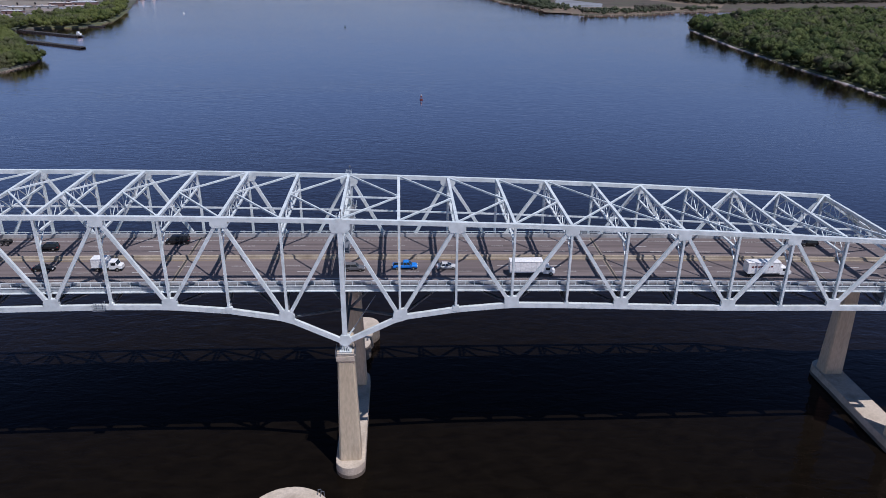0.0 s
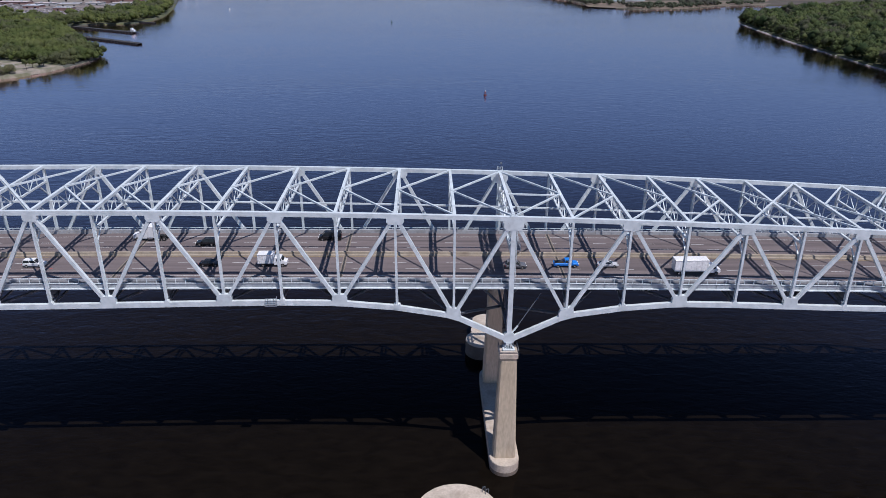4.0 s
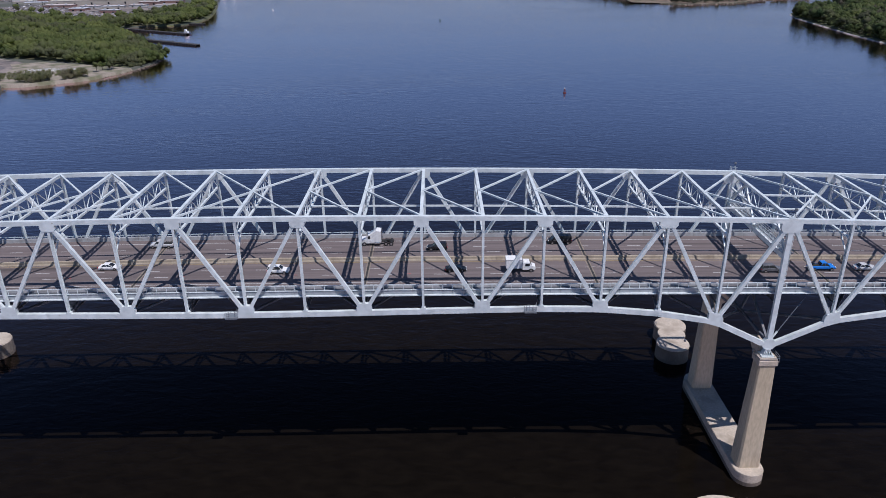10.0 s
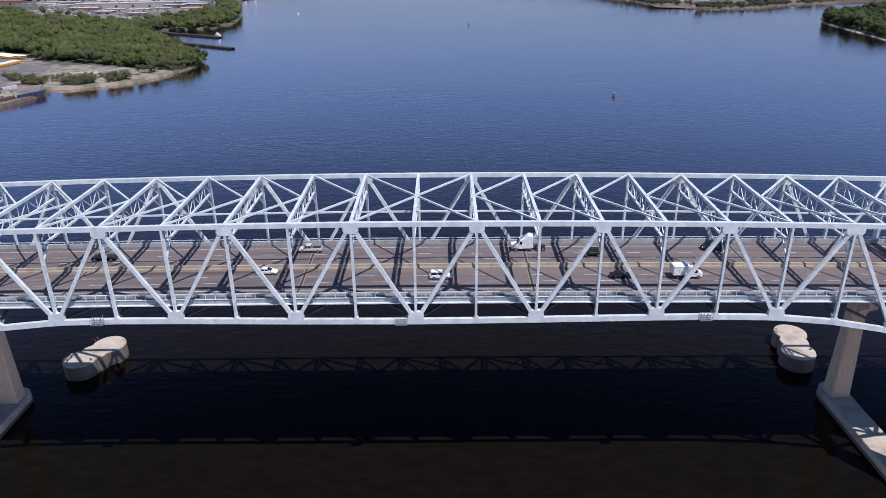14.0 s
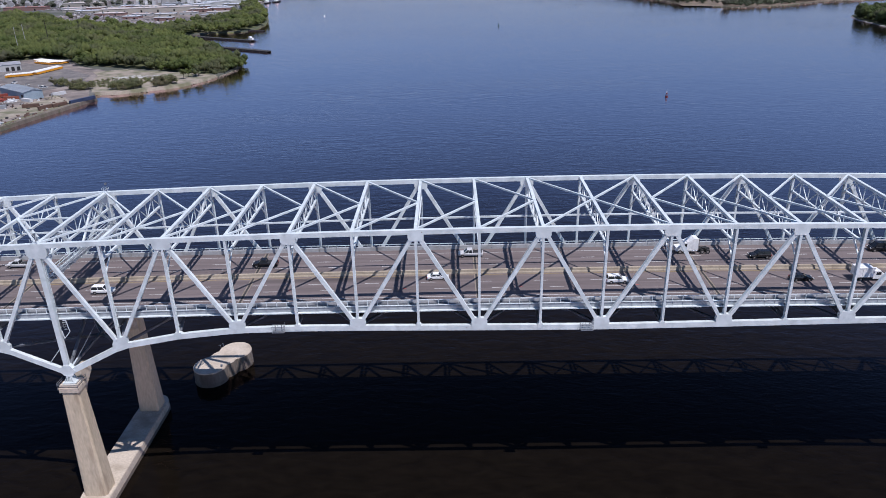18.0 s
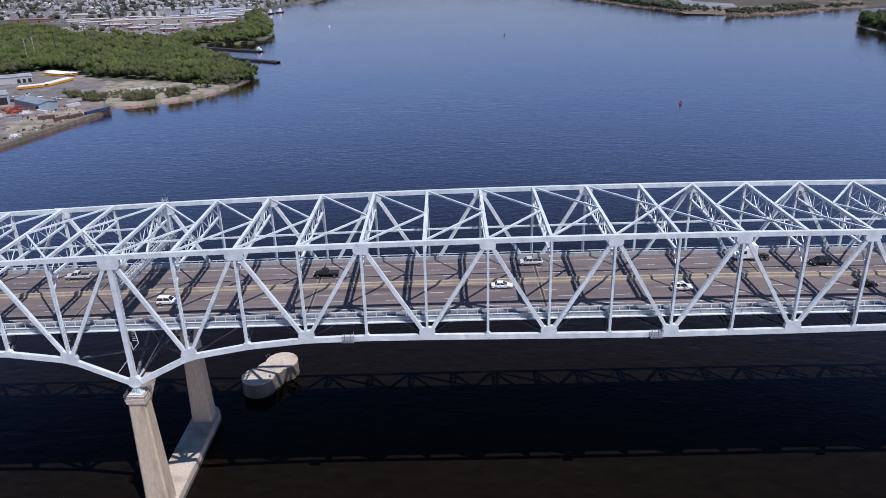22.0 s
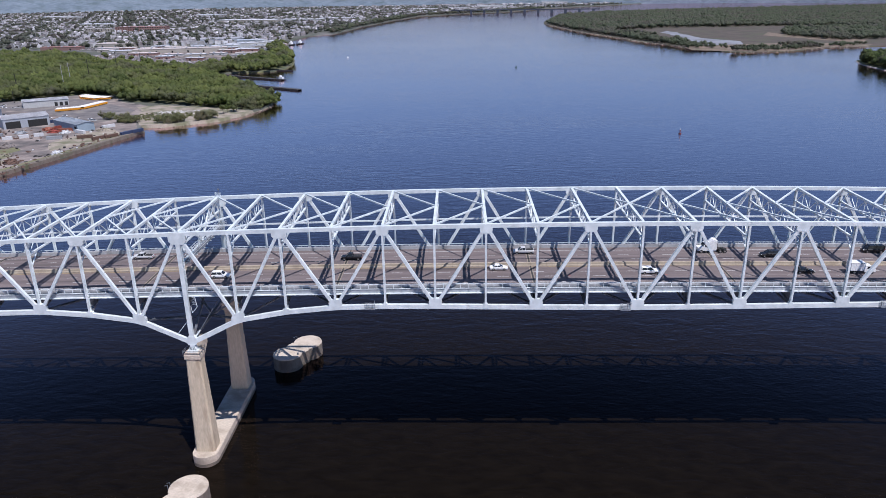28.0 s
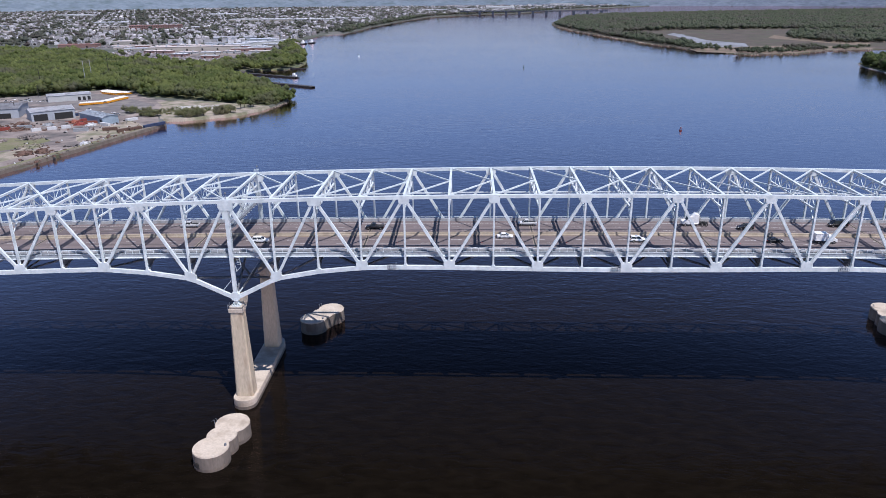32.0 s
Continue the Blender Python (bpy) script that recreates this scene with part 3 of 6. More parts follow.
# ---- piers ----
def pier(x, cap_z, bearing_z, k=1.0):
    p = thing("bridge_pier", "tan concrete river pier with two tapered columns on a round-nosed base", "bridge pier", group="piers of the bridge")
    bm = B()
    r = 3.45 * (1.0 + (k - 1) * 0.6)
    ring = arc(x, WIDE + 1.9, r, 0, 180, 14) + arc(x, -1.75, r, 180, 360, 14)
    prism(bm, ring, 0.9, 2.9)
    prism(bm, [(x + (a - x) * 0.97, b) for a, b in ring], 2.9, 3.05)
    part("base", bm, CAP_CONCRETE, p, "pale concrete pier base")
    bm = B()
    prism(bm, [(x + (a - x) * 1.012, b * 1.002) for a, b in ring], -4, 1.0)
    part("tide_band", bm, WET, p, "dark tide-stained lower base")
    for y in (0.0, WIDE):
        bm = B()
        c = 0.45
        sx, sy = 2.64 * k, 2.3
        ring2 = [(x - sx, y - sy + c), (x - sx + c, y - sy), (x + sx - c, y - sy), (x + sx, y - sy + c), (x + sx, y + sy - c), (x + sx - c, y + sy), (x - sx + c, y + sy), (x - sx, y + sy - c)]
        prism(bm, ring2, 3.0, cap_z - 1.7, 0.705, (x, y))
        col = part("column", bm, CONCRETE, p)
        bm = B()
        slab(bm, x - 2.1, x + 2.1, y - 1.85, y + 1.85, cap_z - 1.7, cap_z - 0.45)
        slab(bm, x - 1.95, x + 1.95, y - 1.7, y + 1.7, cap_z - 0.45, cap_z)
        bmesh.ops.bevel(bm, geom=bm.edges[:], offset=0.07, segments=1, affect="EDGES")
        part("column_cap", bm, CAP_CONCRETE, p)
        bm = B()
        slab(bm, x - 1.35, x + 1.35, y - 1.15, y + 1.15, cap_z, cap_z + 0.3)
        bearing = part("bearing", bm, STEEL, p, "ribbed steel bearing")
        for j in range(5):
            bm = B()
            xx = x - 1.0 + j * 0.5
            top = x + (xx - x) * 0.45
            lo = [bm.verts.new((xx + e * 0.07, y + d * 0.9, cap_z + 0.3)) for e, d in ((-1, -1), (1, -1), (1, 1), (-1, 1))]
            hi = [bm.verts.new((top + e * 0.07, y + d * 0.45, bearing_z - 0.7)) for e, d in ((-1, -1), (1, -1), (1, 1), (-1, 1))]
            for k4 in range(4):
                bm.faces.new((lo[k4], lo[(k4 + 1) % 4], hi[(k4 + 1) % 4], hi[k4]))
            bm.faces.new(hi)
            part("rib", bm, STEEL, bearing)
        bm = B()
        slab(bm, x - 0.6, x + 0.6, y - 0.55, y + 0.55, bearing_z - 0.75, bearing_z - 0.42)
        part("bearing_head", bm, STEEL, bearing)
        for sx2 in (-2.15, 2.15):
            for yy in (-1.9, 0, 1.9):
                bm = B()
                tube(bm, (x + sx2, y + yy, cap_z - 0.8), (x + sx2, y + yy, cap_z + 0.75), 0.05, 6)
                part("rail_post", bm, STEEL_OLD_SHADED, col)
            for h in (0.25, 0.72):
                bar("rail", (x + sx2, y - 1.9, cap_z + h), (x + sx2, y + 1.9, cap_z + h), 0.07, 0.07, (1, 0, 0), to=col, material=STEEL_OLD_SHADED)
        for h in (0.25, 0.72):
            bar("rail", (x - 2.15, y - 1.9, cap_z + h), (x + 2.15, y - 1.9, cap_z + h), 0.07, 0.07, to=col, material=STEEL_OLD_SHADED)
    for y0, y1 in ((1.8, 3.9), (WIDE - 3.9, WIDE - 1.8)):
        bm = B()
        out = 1 if y0 < WIDE / 2 else -1
        root, tip = (y0 - 0.1, y1 + 1.9) if out > 0 else (y1 + 0.1, y0 - 1.9)
        prof = [(root, cap_z - 4.4), (root + out * 1.2, cap_z - 2.6), (tip, cap_z - 0.5), (tip, cap_z + 1.8), (root, cap_z + 1.8)]
        ends = [[bm.verts.new((xx, yy, zz)) for yy, zz in prof] for xx in (x - 0.9, x + 1.5)]
        for j in range(5):
            bm.faces.new((ends[0][j], ends[0][(j + 1) % 5], ends[1][(j + 1) % 5], ends[1][j]))
        bm.faces.new(ends[0])
        bm.faces.new(ends[1][::-1])
        part("bracket_block", bm, CAP_CONCRETE, p, "pale concrete bracket behind the cap")
    return p


for i in (0, -18):
    pier(i * H, 32.0, zb(i))
for i in (LAST - 1, FIRST + 1):
    pier(i * H + 1.5, zb(i) - 1.6, zb(i), 1.08)
for x in (205, 262, 319, 376, 433, 490, 550, 610, 670, -428, -486, -544, -602, -660, -720, -780):
    z = road_z(x) - 3.25
    p = thing("viaduct_bent", "concrete bent carrying the approach viaduct", "bridge pier", group="bents of the viaduct")
    for y in (4.0, WIDE - 4.0):
        bm = B()
        prism(bm, arc(x, y, 1.5, k=14), -2, z - 2.0)
        part("column", bm, CONCRETE, p)
    bm = B()
    slab(bm, x - 1.5, x + 1.5, 0.8, WIDE - 0.8, z - 2.0, z)
    part("cap_beam", bm, CONCRETE, p)

# ---- dolphins: clusters of three filled cells ----
def dolphin(a, b, r=4.75, top=4.7, fenders=0):
    d = thing("mooring_dolphin", "three joined round concrete cells standing in the river", "dolphin", group="dolphins guarding the piers")
    a, b = Vector(a), Vector(b)
    for f, rr in ((0.0, r), (0.5, r * 0.86), (1.0, r)):
        c = a.lerp(b, f)
        bm = B()
        e = 0.004 if f == 0.5 else 0
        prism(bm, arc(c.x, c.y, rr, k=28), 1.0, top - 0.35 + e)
        cell = part("cell", bm, CELL_SIDE, d, "stained cylindrical concrete cell with shade put into its colour")
        bm = B()
        prism(bm, arc(c.x, c.y, rr * 1.005, k=28), top - 0.35 + e, top + e, 0.975, (c.x, c.y))
        part("cap", bm, CAP_CONCRETE, cell, "pale concrete cap")
        bm = B()
        prism(bm, arc(c.x, c.y, rr * 1.01, k=28), -4, 1.05)
        part("tide_band", bm, WET, cell, "dark wet band at the waterline")
    bm = B()
    c = a.lerp(b, 0.88)
    n = (b - a).normalized()
    for s in (-0.5, 0.5):
        q = Vector((c.x - n.y * (r - 0.4) + n.x * s, c.y + n.x * (r - 0.4) + n.y * s))
        tube(bm, (q.x, q.y, top), (q.x, q.y, top + 1.25), 0.07, 6)
        tube(bm, (q.x, q.y, top + 1.25), (q.x - n.y * 0.9, q.y + n.x * 0.9, top + 0.8), 0.07, 6)
    part("ladder_hoop", bm, STEEL_OLD_SHADED, d, "grey steel ladder hoop")
    bm = B()
    c = a.lerp(b, 0.12) + Vector((n.y, -n.x, 0)) * (r - 1.2)
    slab(bm, c.x - 0.25, c.x + 0.25, c.y - 0.25, c.y + 0.25, top - 0.05, top + 0.4)
    tube(bm, (c.x, c.y, top + 0.4), (c.x, c.y, top + 0.65), 0.32, 10)
    part("bollard", bm, STEEL_OLD_SHADED, d, "grey steel bollard")
    for k in range(fenders):
        ang = radians(222 + k * 6)
        p = Vector((a.x + (r + 0.06) * math.cos(ang), a.y + (r + 0.06) * math.sin(ang), 0))
        bm = B()
        beam(bm, p + Vector((0, 0, 0.9)), p + Vector((0, 0, 2.3 + 0.3 * (k % 2))), 0.2, 0.26, (1, 0, 0))
        part("fender", bm, BLACK, d, "black rubber fender strip")


dolphin((-223.0, -29.9, 0), (-220.7, -18.6, 0), fenders=5)
dolphin((-211.7, 48.8, 0), (-206.6, 57.0, 0))
wide_cell = thing("mooring_dolphin", "single wide round concrete cell standing in the river", "dolphin", group="dolphins guarding the piers")
bm = B()
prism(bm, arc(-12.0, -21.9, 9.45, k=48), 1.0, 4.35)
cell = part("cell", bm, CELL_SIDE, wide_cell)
bm = B()
prism(bm, arc(-12.0, -21.9, 9.5, k=48), 4.35, 4.7, 0.985, (-12.0, -21.9))
part("cap", bm, CAP_CONCRETE, cell, "pale concrete cap")
bm = B()
prism(bm, arc(-12.0, -21.9, 9.55, k=48), -4, 1.05)
part("tide_band", bm, WET, cell, "dark wet band at the waterline")
bm = B()
for a in (43, 49):
    ca, sa = math.cos(radians(a)), math.sin(radians(a))
    tube(bm, (-12 + 8.7 * ca, -21.9 + 8.7 * sa, 4.65), (-12 + 8.9 * ca, -21.9 + 8.9 * sa, 6.0), 0.08, 6)
    tube(bm, (-12 + 8.9 * ca, -21.9 + 8.9 * sa, 6.0), (-12 + 9.7 * ca, -21.9 + 9.7 * sa, 5.6), 0.08, 6)
    tube(bm, (-12 + 9.7 * ca, -21.9 + 9.7 * sa, 5.6), (-12 + 9.7 * ca, -21.9 + 9.7 * sa, 0.5), 0.08, 6)
part("ladder_hoop", bm, STEEL_OLD_SHADED, wide_cell, "grey steel ladder hoop")
dolphin((-1.7, 50.2, 0), (0.7, 61.0, 0))

# ---- inspection platforms on the bottom chord ----
for x in (-176.6, -114.1, -51.7):
    p = thing("inspection_platform", "small pale steel inspection platform hung on the bottom chord", "platform", group="inspection platforms")
    i = math.floor(x / H)
    f = x / H - i
    z = zb(i) * (1 - f) + zb(i + 1) * f + 0.05
    bm = B()
    slab(bm, x - 1.25, x + 1.25, -1.5, -0.42, z - 0.3, z - 0.22)
    part("deck", bm, STEEL_OLD_SHADED, p)
    for yy in (-1.45, -0.5):
        bm = B()
        for k in (-1.2, -0.2, 1.2):
            tube(bm, (x + k, yy, z - 0.3), (x + k, yy, z + (1.1 if k < 1 else 1.7)), 0.05, 6)
        for h in (0.2, 0.65, 1.1):
            beam(bm, (x - 1.25, yy, z + h), (x + 1.25, yy, z + h), 0.06, 0.06)
        part("handrail", bm, FASCIA, p)
    bm = B()
    for xx in (-0.8, 0.5):
        slab(bm, x + xx, x + xx + 0.12, -0.56, -0.42, z - 0.5, z + 1.1)
    part("hanger_bracket", bm, STEEL_OLD_SHADED, p)

# ---- stair and walkways at the pier towers ----
for i, s in ((0, 1), (-18, 1)):
    x, z = i * H, zt(i)
    g = thing("tower_gantry", "pale steel access gantry with ladders and railings across the pier frame", "gantry", group="access gantries")
    bm = B()
    slab(bm, x + 0.5, x + 1.7, 0.6, WIDE - 0.6, z - 7.5, z - 7.42)
    part("walkway", bm, STEEL_OLD_SHADED, g)
    for xx in (x + 0.5, x + 1.7):
        bm = B()
        for k in range(21):
            y = 0.6 + (WIDE - 1.2) * k / 20
            tube(bm, (xx, y, z - 7.45), (xx, y, z - 6.3), 0.05, 5)
        for h in (6.3, 6.85):
            beam(bm, (xx, 0.6, z - h), (xx, WIDE - 0.6, z - h), 0.08, 0.08)
        part("handrail", bm, FASCIA, g)
    bm = B()
    for k in range(12):
        y = 1.2 + k * 2.62
        beam(bm, (x + 0.4, y, z - 7.6), (x + 1.9, y, z - 7.6), 0.15, 0.2)
    part("bracket", bm, STEEL, g)
    for y in (0.0, WIDE):
        bm = B()
        slab(bm, x - 0.7, x + 0.7, y - 0.42, y + 0.42, z + 0.5, z + 0.56)
        for a in (-0.65, 0.65):
            for b in (-0.38, 0.38):
                tube(bm, (x + a, y + b, z + 0.6), (x + a, y + b, z + 1.5), 0.035, 6)
        for b in (-0.38, 0.38):
            for h in (1.05, 1.47):
                beam(bm, (x - 0.65, y + b, z + h), (x + 0.65, y + b, z + h), 0.045, 0.045)
        part("top_platform", bm, STEEL, g)
        bm = B()
        tube(bm, (x + 0.3, y, z + 0.7), (x + 0.3, y, z + 2.3), 0.06, 6)
        slab(bm, x + 0.1, x + 0.5, y - 0.2, y + 0.2, z + 2.2, z + 2.6)
        part("beacon", bm, STEEL_OLD_SHADED, g, "aviation beacon on a short mast")
        bm = B()
        for a in (-0.25, 0.25):
            tube(bm, (x + 0.75, y + a, zr(x) + 1), (x + 0.75, y + a, z - 0.5), 0.05, 5)
        for k in range(36):
            h = zr(x) + 1 + k * 0.38
            beam(bm, (x + 0.75, y - 0.25, h), (x + 0.75, y + 0.25, h), 0.04, 0.04)
        part("ladder", bm, STEEL, g)
    # thin access rails and a longitudinal rod by the near post
    z0 = zr(x) - 1.0
    if i:
        bm = B()
        for p, q in (((2.3, 0), (2.6, -2.6)), ((2.6, -2.6), (1.2, -4.2)), ((1.2, -4.2), (1.0, -2.4))):
            tube(bm, (x + p[0], -0.3, z0 + p[1]), (x + q[0], -0.3, z0 + q[1]), 0.09, 6)
        for k in range(5):
            tube(bm, (x + 1.5, -0.3, z0 - 0.5 * k), (x + 2.4, -0.3, z0 - 0.5 * k), 0.04, 5)
        part("access_ladder", bm, STEEL, g)
        bm = B()
        tube(bm, (x - 0.4, 0.2, zb(i) + 6.0), (x - 3.6, 0.2, zb(i) + 2.2), 0.09, 6)
        part("stay_rod", bm, STEEL, g)
    # one rod in two steels: lit lower end pale, shaded upper length dark
    for y, d in ((0.7, 1), (WIDE - 0.7, -1)):
        bm = B()
        beam(bm, (x + 0.7, y, zb(i) + 1.3), (x + 2.0, y + d * 0.3, zb(i) + 3.0), 0.28, 0.3)
        part("lit_rod_end", bm, STEEL, g, "pale rod end at the bearing, its light put into the colour")
        bm = B()
        tube(bm, (x + 2.0, y + d * 0.3, zb(i) + 3.0), (x + 7.0, y + d * 1.4, zr(x) - 3.0), 0.1, 6)
        part("stay_rod", bm, STEEL_OLD_SHADED, g)

# ---- river ----
def water_material():
    m = bpy.data.materials.new("river_water")
    m.use_nodes = True
    n, l = m.node_tree.nodes, m.node_tree.links
    p = n.new("ShaderNodeBsdfDiffuse")
    gloss = n.new("ShaderNodeBsdfGlossy")
    gloss.inputs["Color"].default_value = (1.0, 0.797, 0.82, 1)
    n.remove(n["Principled BSDF"])
    fresnel = n.new("ShaderNodeFresnel")
    fresnel.inputs["IOR"].default_value = 1.333

    def sums(kind, a, b):
        k = n.new("ShaderNodeMath")
        k.operation = kind
        for slot, v in ((0, a), (1, b)):
            if isinstance(v, float):
                k.inputs[slot].default_value = v
            else:
                l.new(v, k.inputs[slot])
        return k.outputs[0]

    lift = sums("MULTIPLY", sums("POWER", fresnel.outputs[0], 3.0), 190.0)
    mix = n.new("ShaderNodeMixShader")
    l.new(sums("DIVIDE", lift, sums("ADD", sums("MULTIPLY", lift, 1.03), 1.0)), mix.inputs[0])
    l.new(p.outputs[0], mix.inputs[1])
    l.new(gloss.outputs[0], mix.inputs[2])
    l.new(mix.outputs[0], n["Material Output"].inputs[0])
    geo = n.new("ShaderNodeNewGeometry")
    stretch = n.new("ShaderNodeMapping")
    stretch.inputs["Rotation"].default_value = (0, 0, radians(48))
    stretch.inputs["Scale"].default_value = (0.42, 1.0, 1.0)
    l.new(geo.outputs["Position"], stretch.inputs[0])

    def noise_at(s, detail, distort=0.0):
        t = n.new("ShaderNodeTexNoise")
        t.inputs["Scale"].default_value, t.inputs["Detail"].default_value, t.inputs["Distortion"].default_value = 1 / s, detail, distort
        l.new(stretch.outputs[0], t.inputs["Vector"])
        return t.outputs["Fac"]

    big = noise_at(160.0, 3.0, 0.6)
    # silt colour that also carries ripple light and shade, on the wave noise
    silt_ripple = n.new("ShaderNodeMix")
    silt_ripple.data_type = "RGBA"
    silt_ripple.inputs[6].default_value, silt_ripple.inputs[7].default_value = (0.0038, 0.0029, 0.0021, 1), (0.0092, 0.0070, 0.0048, 1)
    streak = n.new("ShaderNodeMapRange")
    streak.inputs[1].default_value, streak.inputs[2].default_value = 0.3, 0.75
    l.new(sums("ADD", sums("MULTIPLY", big, 0.4), sums("MULTIPLY", noise_at(2.6, 2.5, 0.5), 0.6)), streak.inputs[0])
    l.new(streak.outputs[0], silt_ripple.inputs[0])
    l.new(silt_ripple.outputs[2], p.inputs["Color"])
    r = n.new("ShaderNodeMapRange")
    r.inputs[1].default_value, r.inputs[2].default_value, r.inputs[3].default_value, r.inputs[4].default_value = 0.35, 0.7, 0.04, 0.11
    l.new(big, r.inputs[0])
    l.new(r.outputs[0], gloss.inputs["Roughness"])
    b1, b2 = n.new("ShaderNodeBump"), n.new("ShaderNodeBump")
    b1.inputs["Strength"].default_value, b1.inputs["Distance"].default_value = 0.5, 0.07
    b2.inputs["Strength"].default_value, b2.inputs["Distance"].default_value = 0.2, 0.45
    b3 = n.new("ShaderNodeBump")
    b3.inputs["Strength"].default_value, b3.inputs["Distance"].default_value = 0.16, 0.9
    l.new(noise_at(7.5, 3.0, 1.2), b3.inputs["Height"])
    l.new(b2.outputs[0], b3.inputs["Normal"])
    l.new(noise_at(0.9, 3.0, 0.3), b1.inputs["Height"])
    l.new(noise_at(2.6, 2.5, 0.5), b2.inputs["Height"])
    l.new(b1.outputs[0], b2.inputs["Normal"])
    calm = n.new("ShaderNodeMapRange")
    calm.inputs[1].default_value, calm.inputs[2].default_value, calm.inputs[3].default_value, calm.inputs[4].default_value = 0.36, 0.64, 0.2, 0.85
    l.new(noise_at(90.0, 4.0, 0.8), calm.inputs[0])
    l.new(calm.outputs[0], b1.inputs["Strength"])
    gust = n.new("ShaderNodeMapRange")
    gust.inputs[1].default_value, gust.inputs[2].default_value, gust.inputs[3].default_value, gust.inputs[4].default_value = 0.40, 0.68, 0.04, 0.22
    l.new(noise_at(150.0, 5.0, 1.0), gust.inputs[0])
    l.new(gust.outputs[0], b3.inputs["Strength"])
    for node in (p, gloss, fresnel):
        l.new(b3.outputs[0], node.inputs["Normal"])
    return m


WATER = water_material()
wx, wy = np.linspace(-4900, 4900, 50), np.linspace(-2500, 4990, 38)
wv = [(x, y, 0.0) for y in wy.tolist() for x in wx.tolist()]
wf = [(j * 50 + i, j * 50 + i + 1, j * 50 + i + 51, j * 50 + i + 50) for j in range(37) for i in range(49)]
tagged(new("water", raw("water", wv, wf, WATER)), "dark rippled river water reflecting the blue sky", "river", kind="structure")


# ---- banks ----
from mathutils.geometry import normal, tessellate_polygon


def land(name, ring, z, material, label, category="ground", skirt=1.4, kind="structure"):
    """A flat sheet at z with a sloping bank down into the water."""
    pts = [Vector((x, y, 0)) for x, y in ring]
    area = sum(a.x * b.y - b.x * a.y for a, b in zip(pts, pts[1:] + pts[:1]))
    if area < 0:
        pts.reverse()
    k = len(pts)
    vs = [(p.x, p.y, z) for p in pts]
    fs = [tuple(t) if normal([vs[q] for q in t]).z > 0 else tuple(t)[::-1] for t in tessellate_polygon([pts])]
    if skirt:
        for i, p in enumerate(pts):
            d = pts[(i + 1) % k] - pts[i - 1]
            out = Vector((d.y, -d.x, 0)).normalized() * skirt
            vs.append((p.x + out.x, p.y + out.y, -1.0))
        fs += [(k + i, k + (i + 1) % k, (i + 1) % k, i) for i in range(k)]
    return tagged(new(name, raw(name, vs, fs, material)), label, category, kind=kind)


def wavy(ring, step=12.0, amp=2.5, seed=3):
    """The outline with uneven small bays along it."""
    out = []
    for (x0, y0), (x1, y1) in zip(ring, ring[1:] + ring[:1]):
        d = math.hypot(x1 - x0, y1 - y0)
        k = max(1, min(14, int(d / step)))
        for i in range(k):
            f = i / k
            x, y = x0 + (x1 - x0) * f, y0 + (y1 - y0) * f
            nv = noise.noise_vector(Vector((x / 25.0, y / 25.0, seed)))
            out.append((x + nv.x * amp, y + nv.y * amp))
    return out


LEFT = [(-500, -1200), (-492, 0), (-477, 281), (-456, 369), (-436, 466), (-446, 490), (-428, 492), (-411, 501), (-394, 514), (-382, 526), (-372, 548), (-362, 580), (-358, 610),
        (-362, 645), (-378, 672), (-410, 715), (-447, 780), (-480, 830), (-515, 900), (-514, 925), (-470, 940), (-440, 952), (-430, 985), (-430, 1040), (-445, 1120), (-478, 1260), (-515, 1400), (-545, 1520),
        (-562, 1612), (-552, 1790), (-500, 1880), (-478, 2100), (-470, 2250), (-400, 2700), (-330, 3050), (-135, 3330), (80, 3480), (330, 3950), (900, 4560), (1200, 4990), (-4900, 4990), (-4900, -1200)]
land("riverbank", wavy(LEFT), 2.2, TOWN_GROUND, "town ground and grass on the far bank")
RIGHT = [(424, -1200), (421, 300), (423, 440), (428, 503), (428, 608), (432, 754), (446, 900), (452, 955), (470, 1005), (520, 1050), (620, 1110), (760, 1180), (1100, 1290), (2200, 1500), (4900, 1700), (4900, -1200)]
land("wooded_bank", wavy(RIGHT), 1.8, SOIL, "woodland floor on the bank")
ISLE = [(124, 2300), (128, 2190), (160, 1876), (204, 1651), (238, 1461), (275, 1347), (290, 1240), (317, 1205), (350, 1170), (392, 1174), (449, 1187), (535, 1246), (620, 1262), (760, 1300), (1100, 1430), (2200, 1640), (4900, 1900),
        (4900, 3700), (2400, 3750), (1500, 3500), (900, 3330), (420, 3120), (220, 2800), (150, 2500)]
land("island", wavy(ISLE, 20, 5), 1.4, MARSH, "brown marsh on a low wooded island")
land("far_bank", [(1500, 4600), (2600, 4550), (4900, 4500), (4900, 4990), (1400, 4990)], 1.5, TOWN_GROUND, "distant far bank", skirt=4)

# patches of ground on the near bank
land("quay_yard", [(-498, 120), (-481, 281), (-460, 369), (-440, 463), (-450, 486), (-470, 530), (-480, 600), (-500, 616), (-531, 638), (-567, 688), (-612, 698), (-653, 650), (-700, 634), (-760, 620), (-800, 380), (-760, 120)], 2.35, DIRT, "bare dirt and gravel yard behind the quay", skirt=0)
land("parking_lot", wavy([(-500, 500), (-478, 535), (-492, 575), (-520, 605), (-560, 640), (-640, 690), (-690, 640), (-640, 590), (-570, 560)], 10, 4), 2.45, ASH, "dark packed cinder lot", skirt=0)
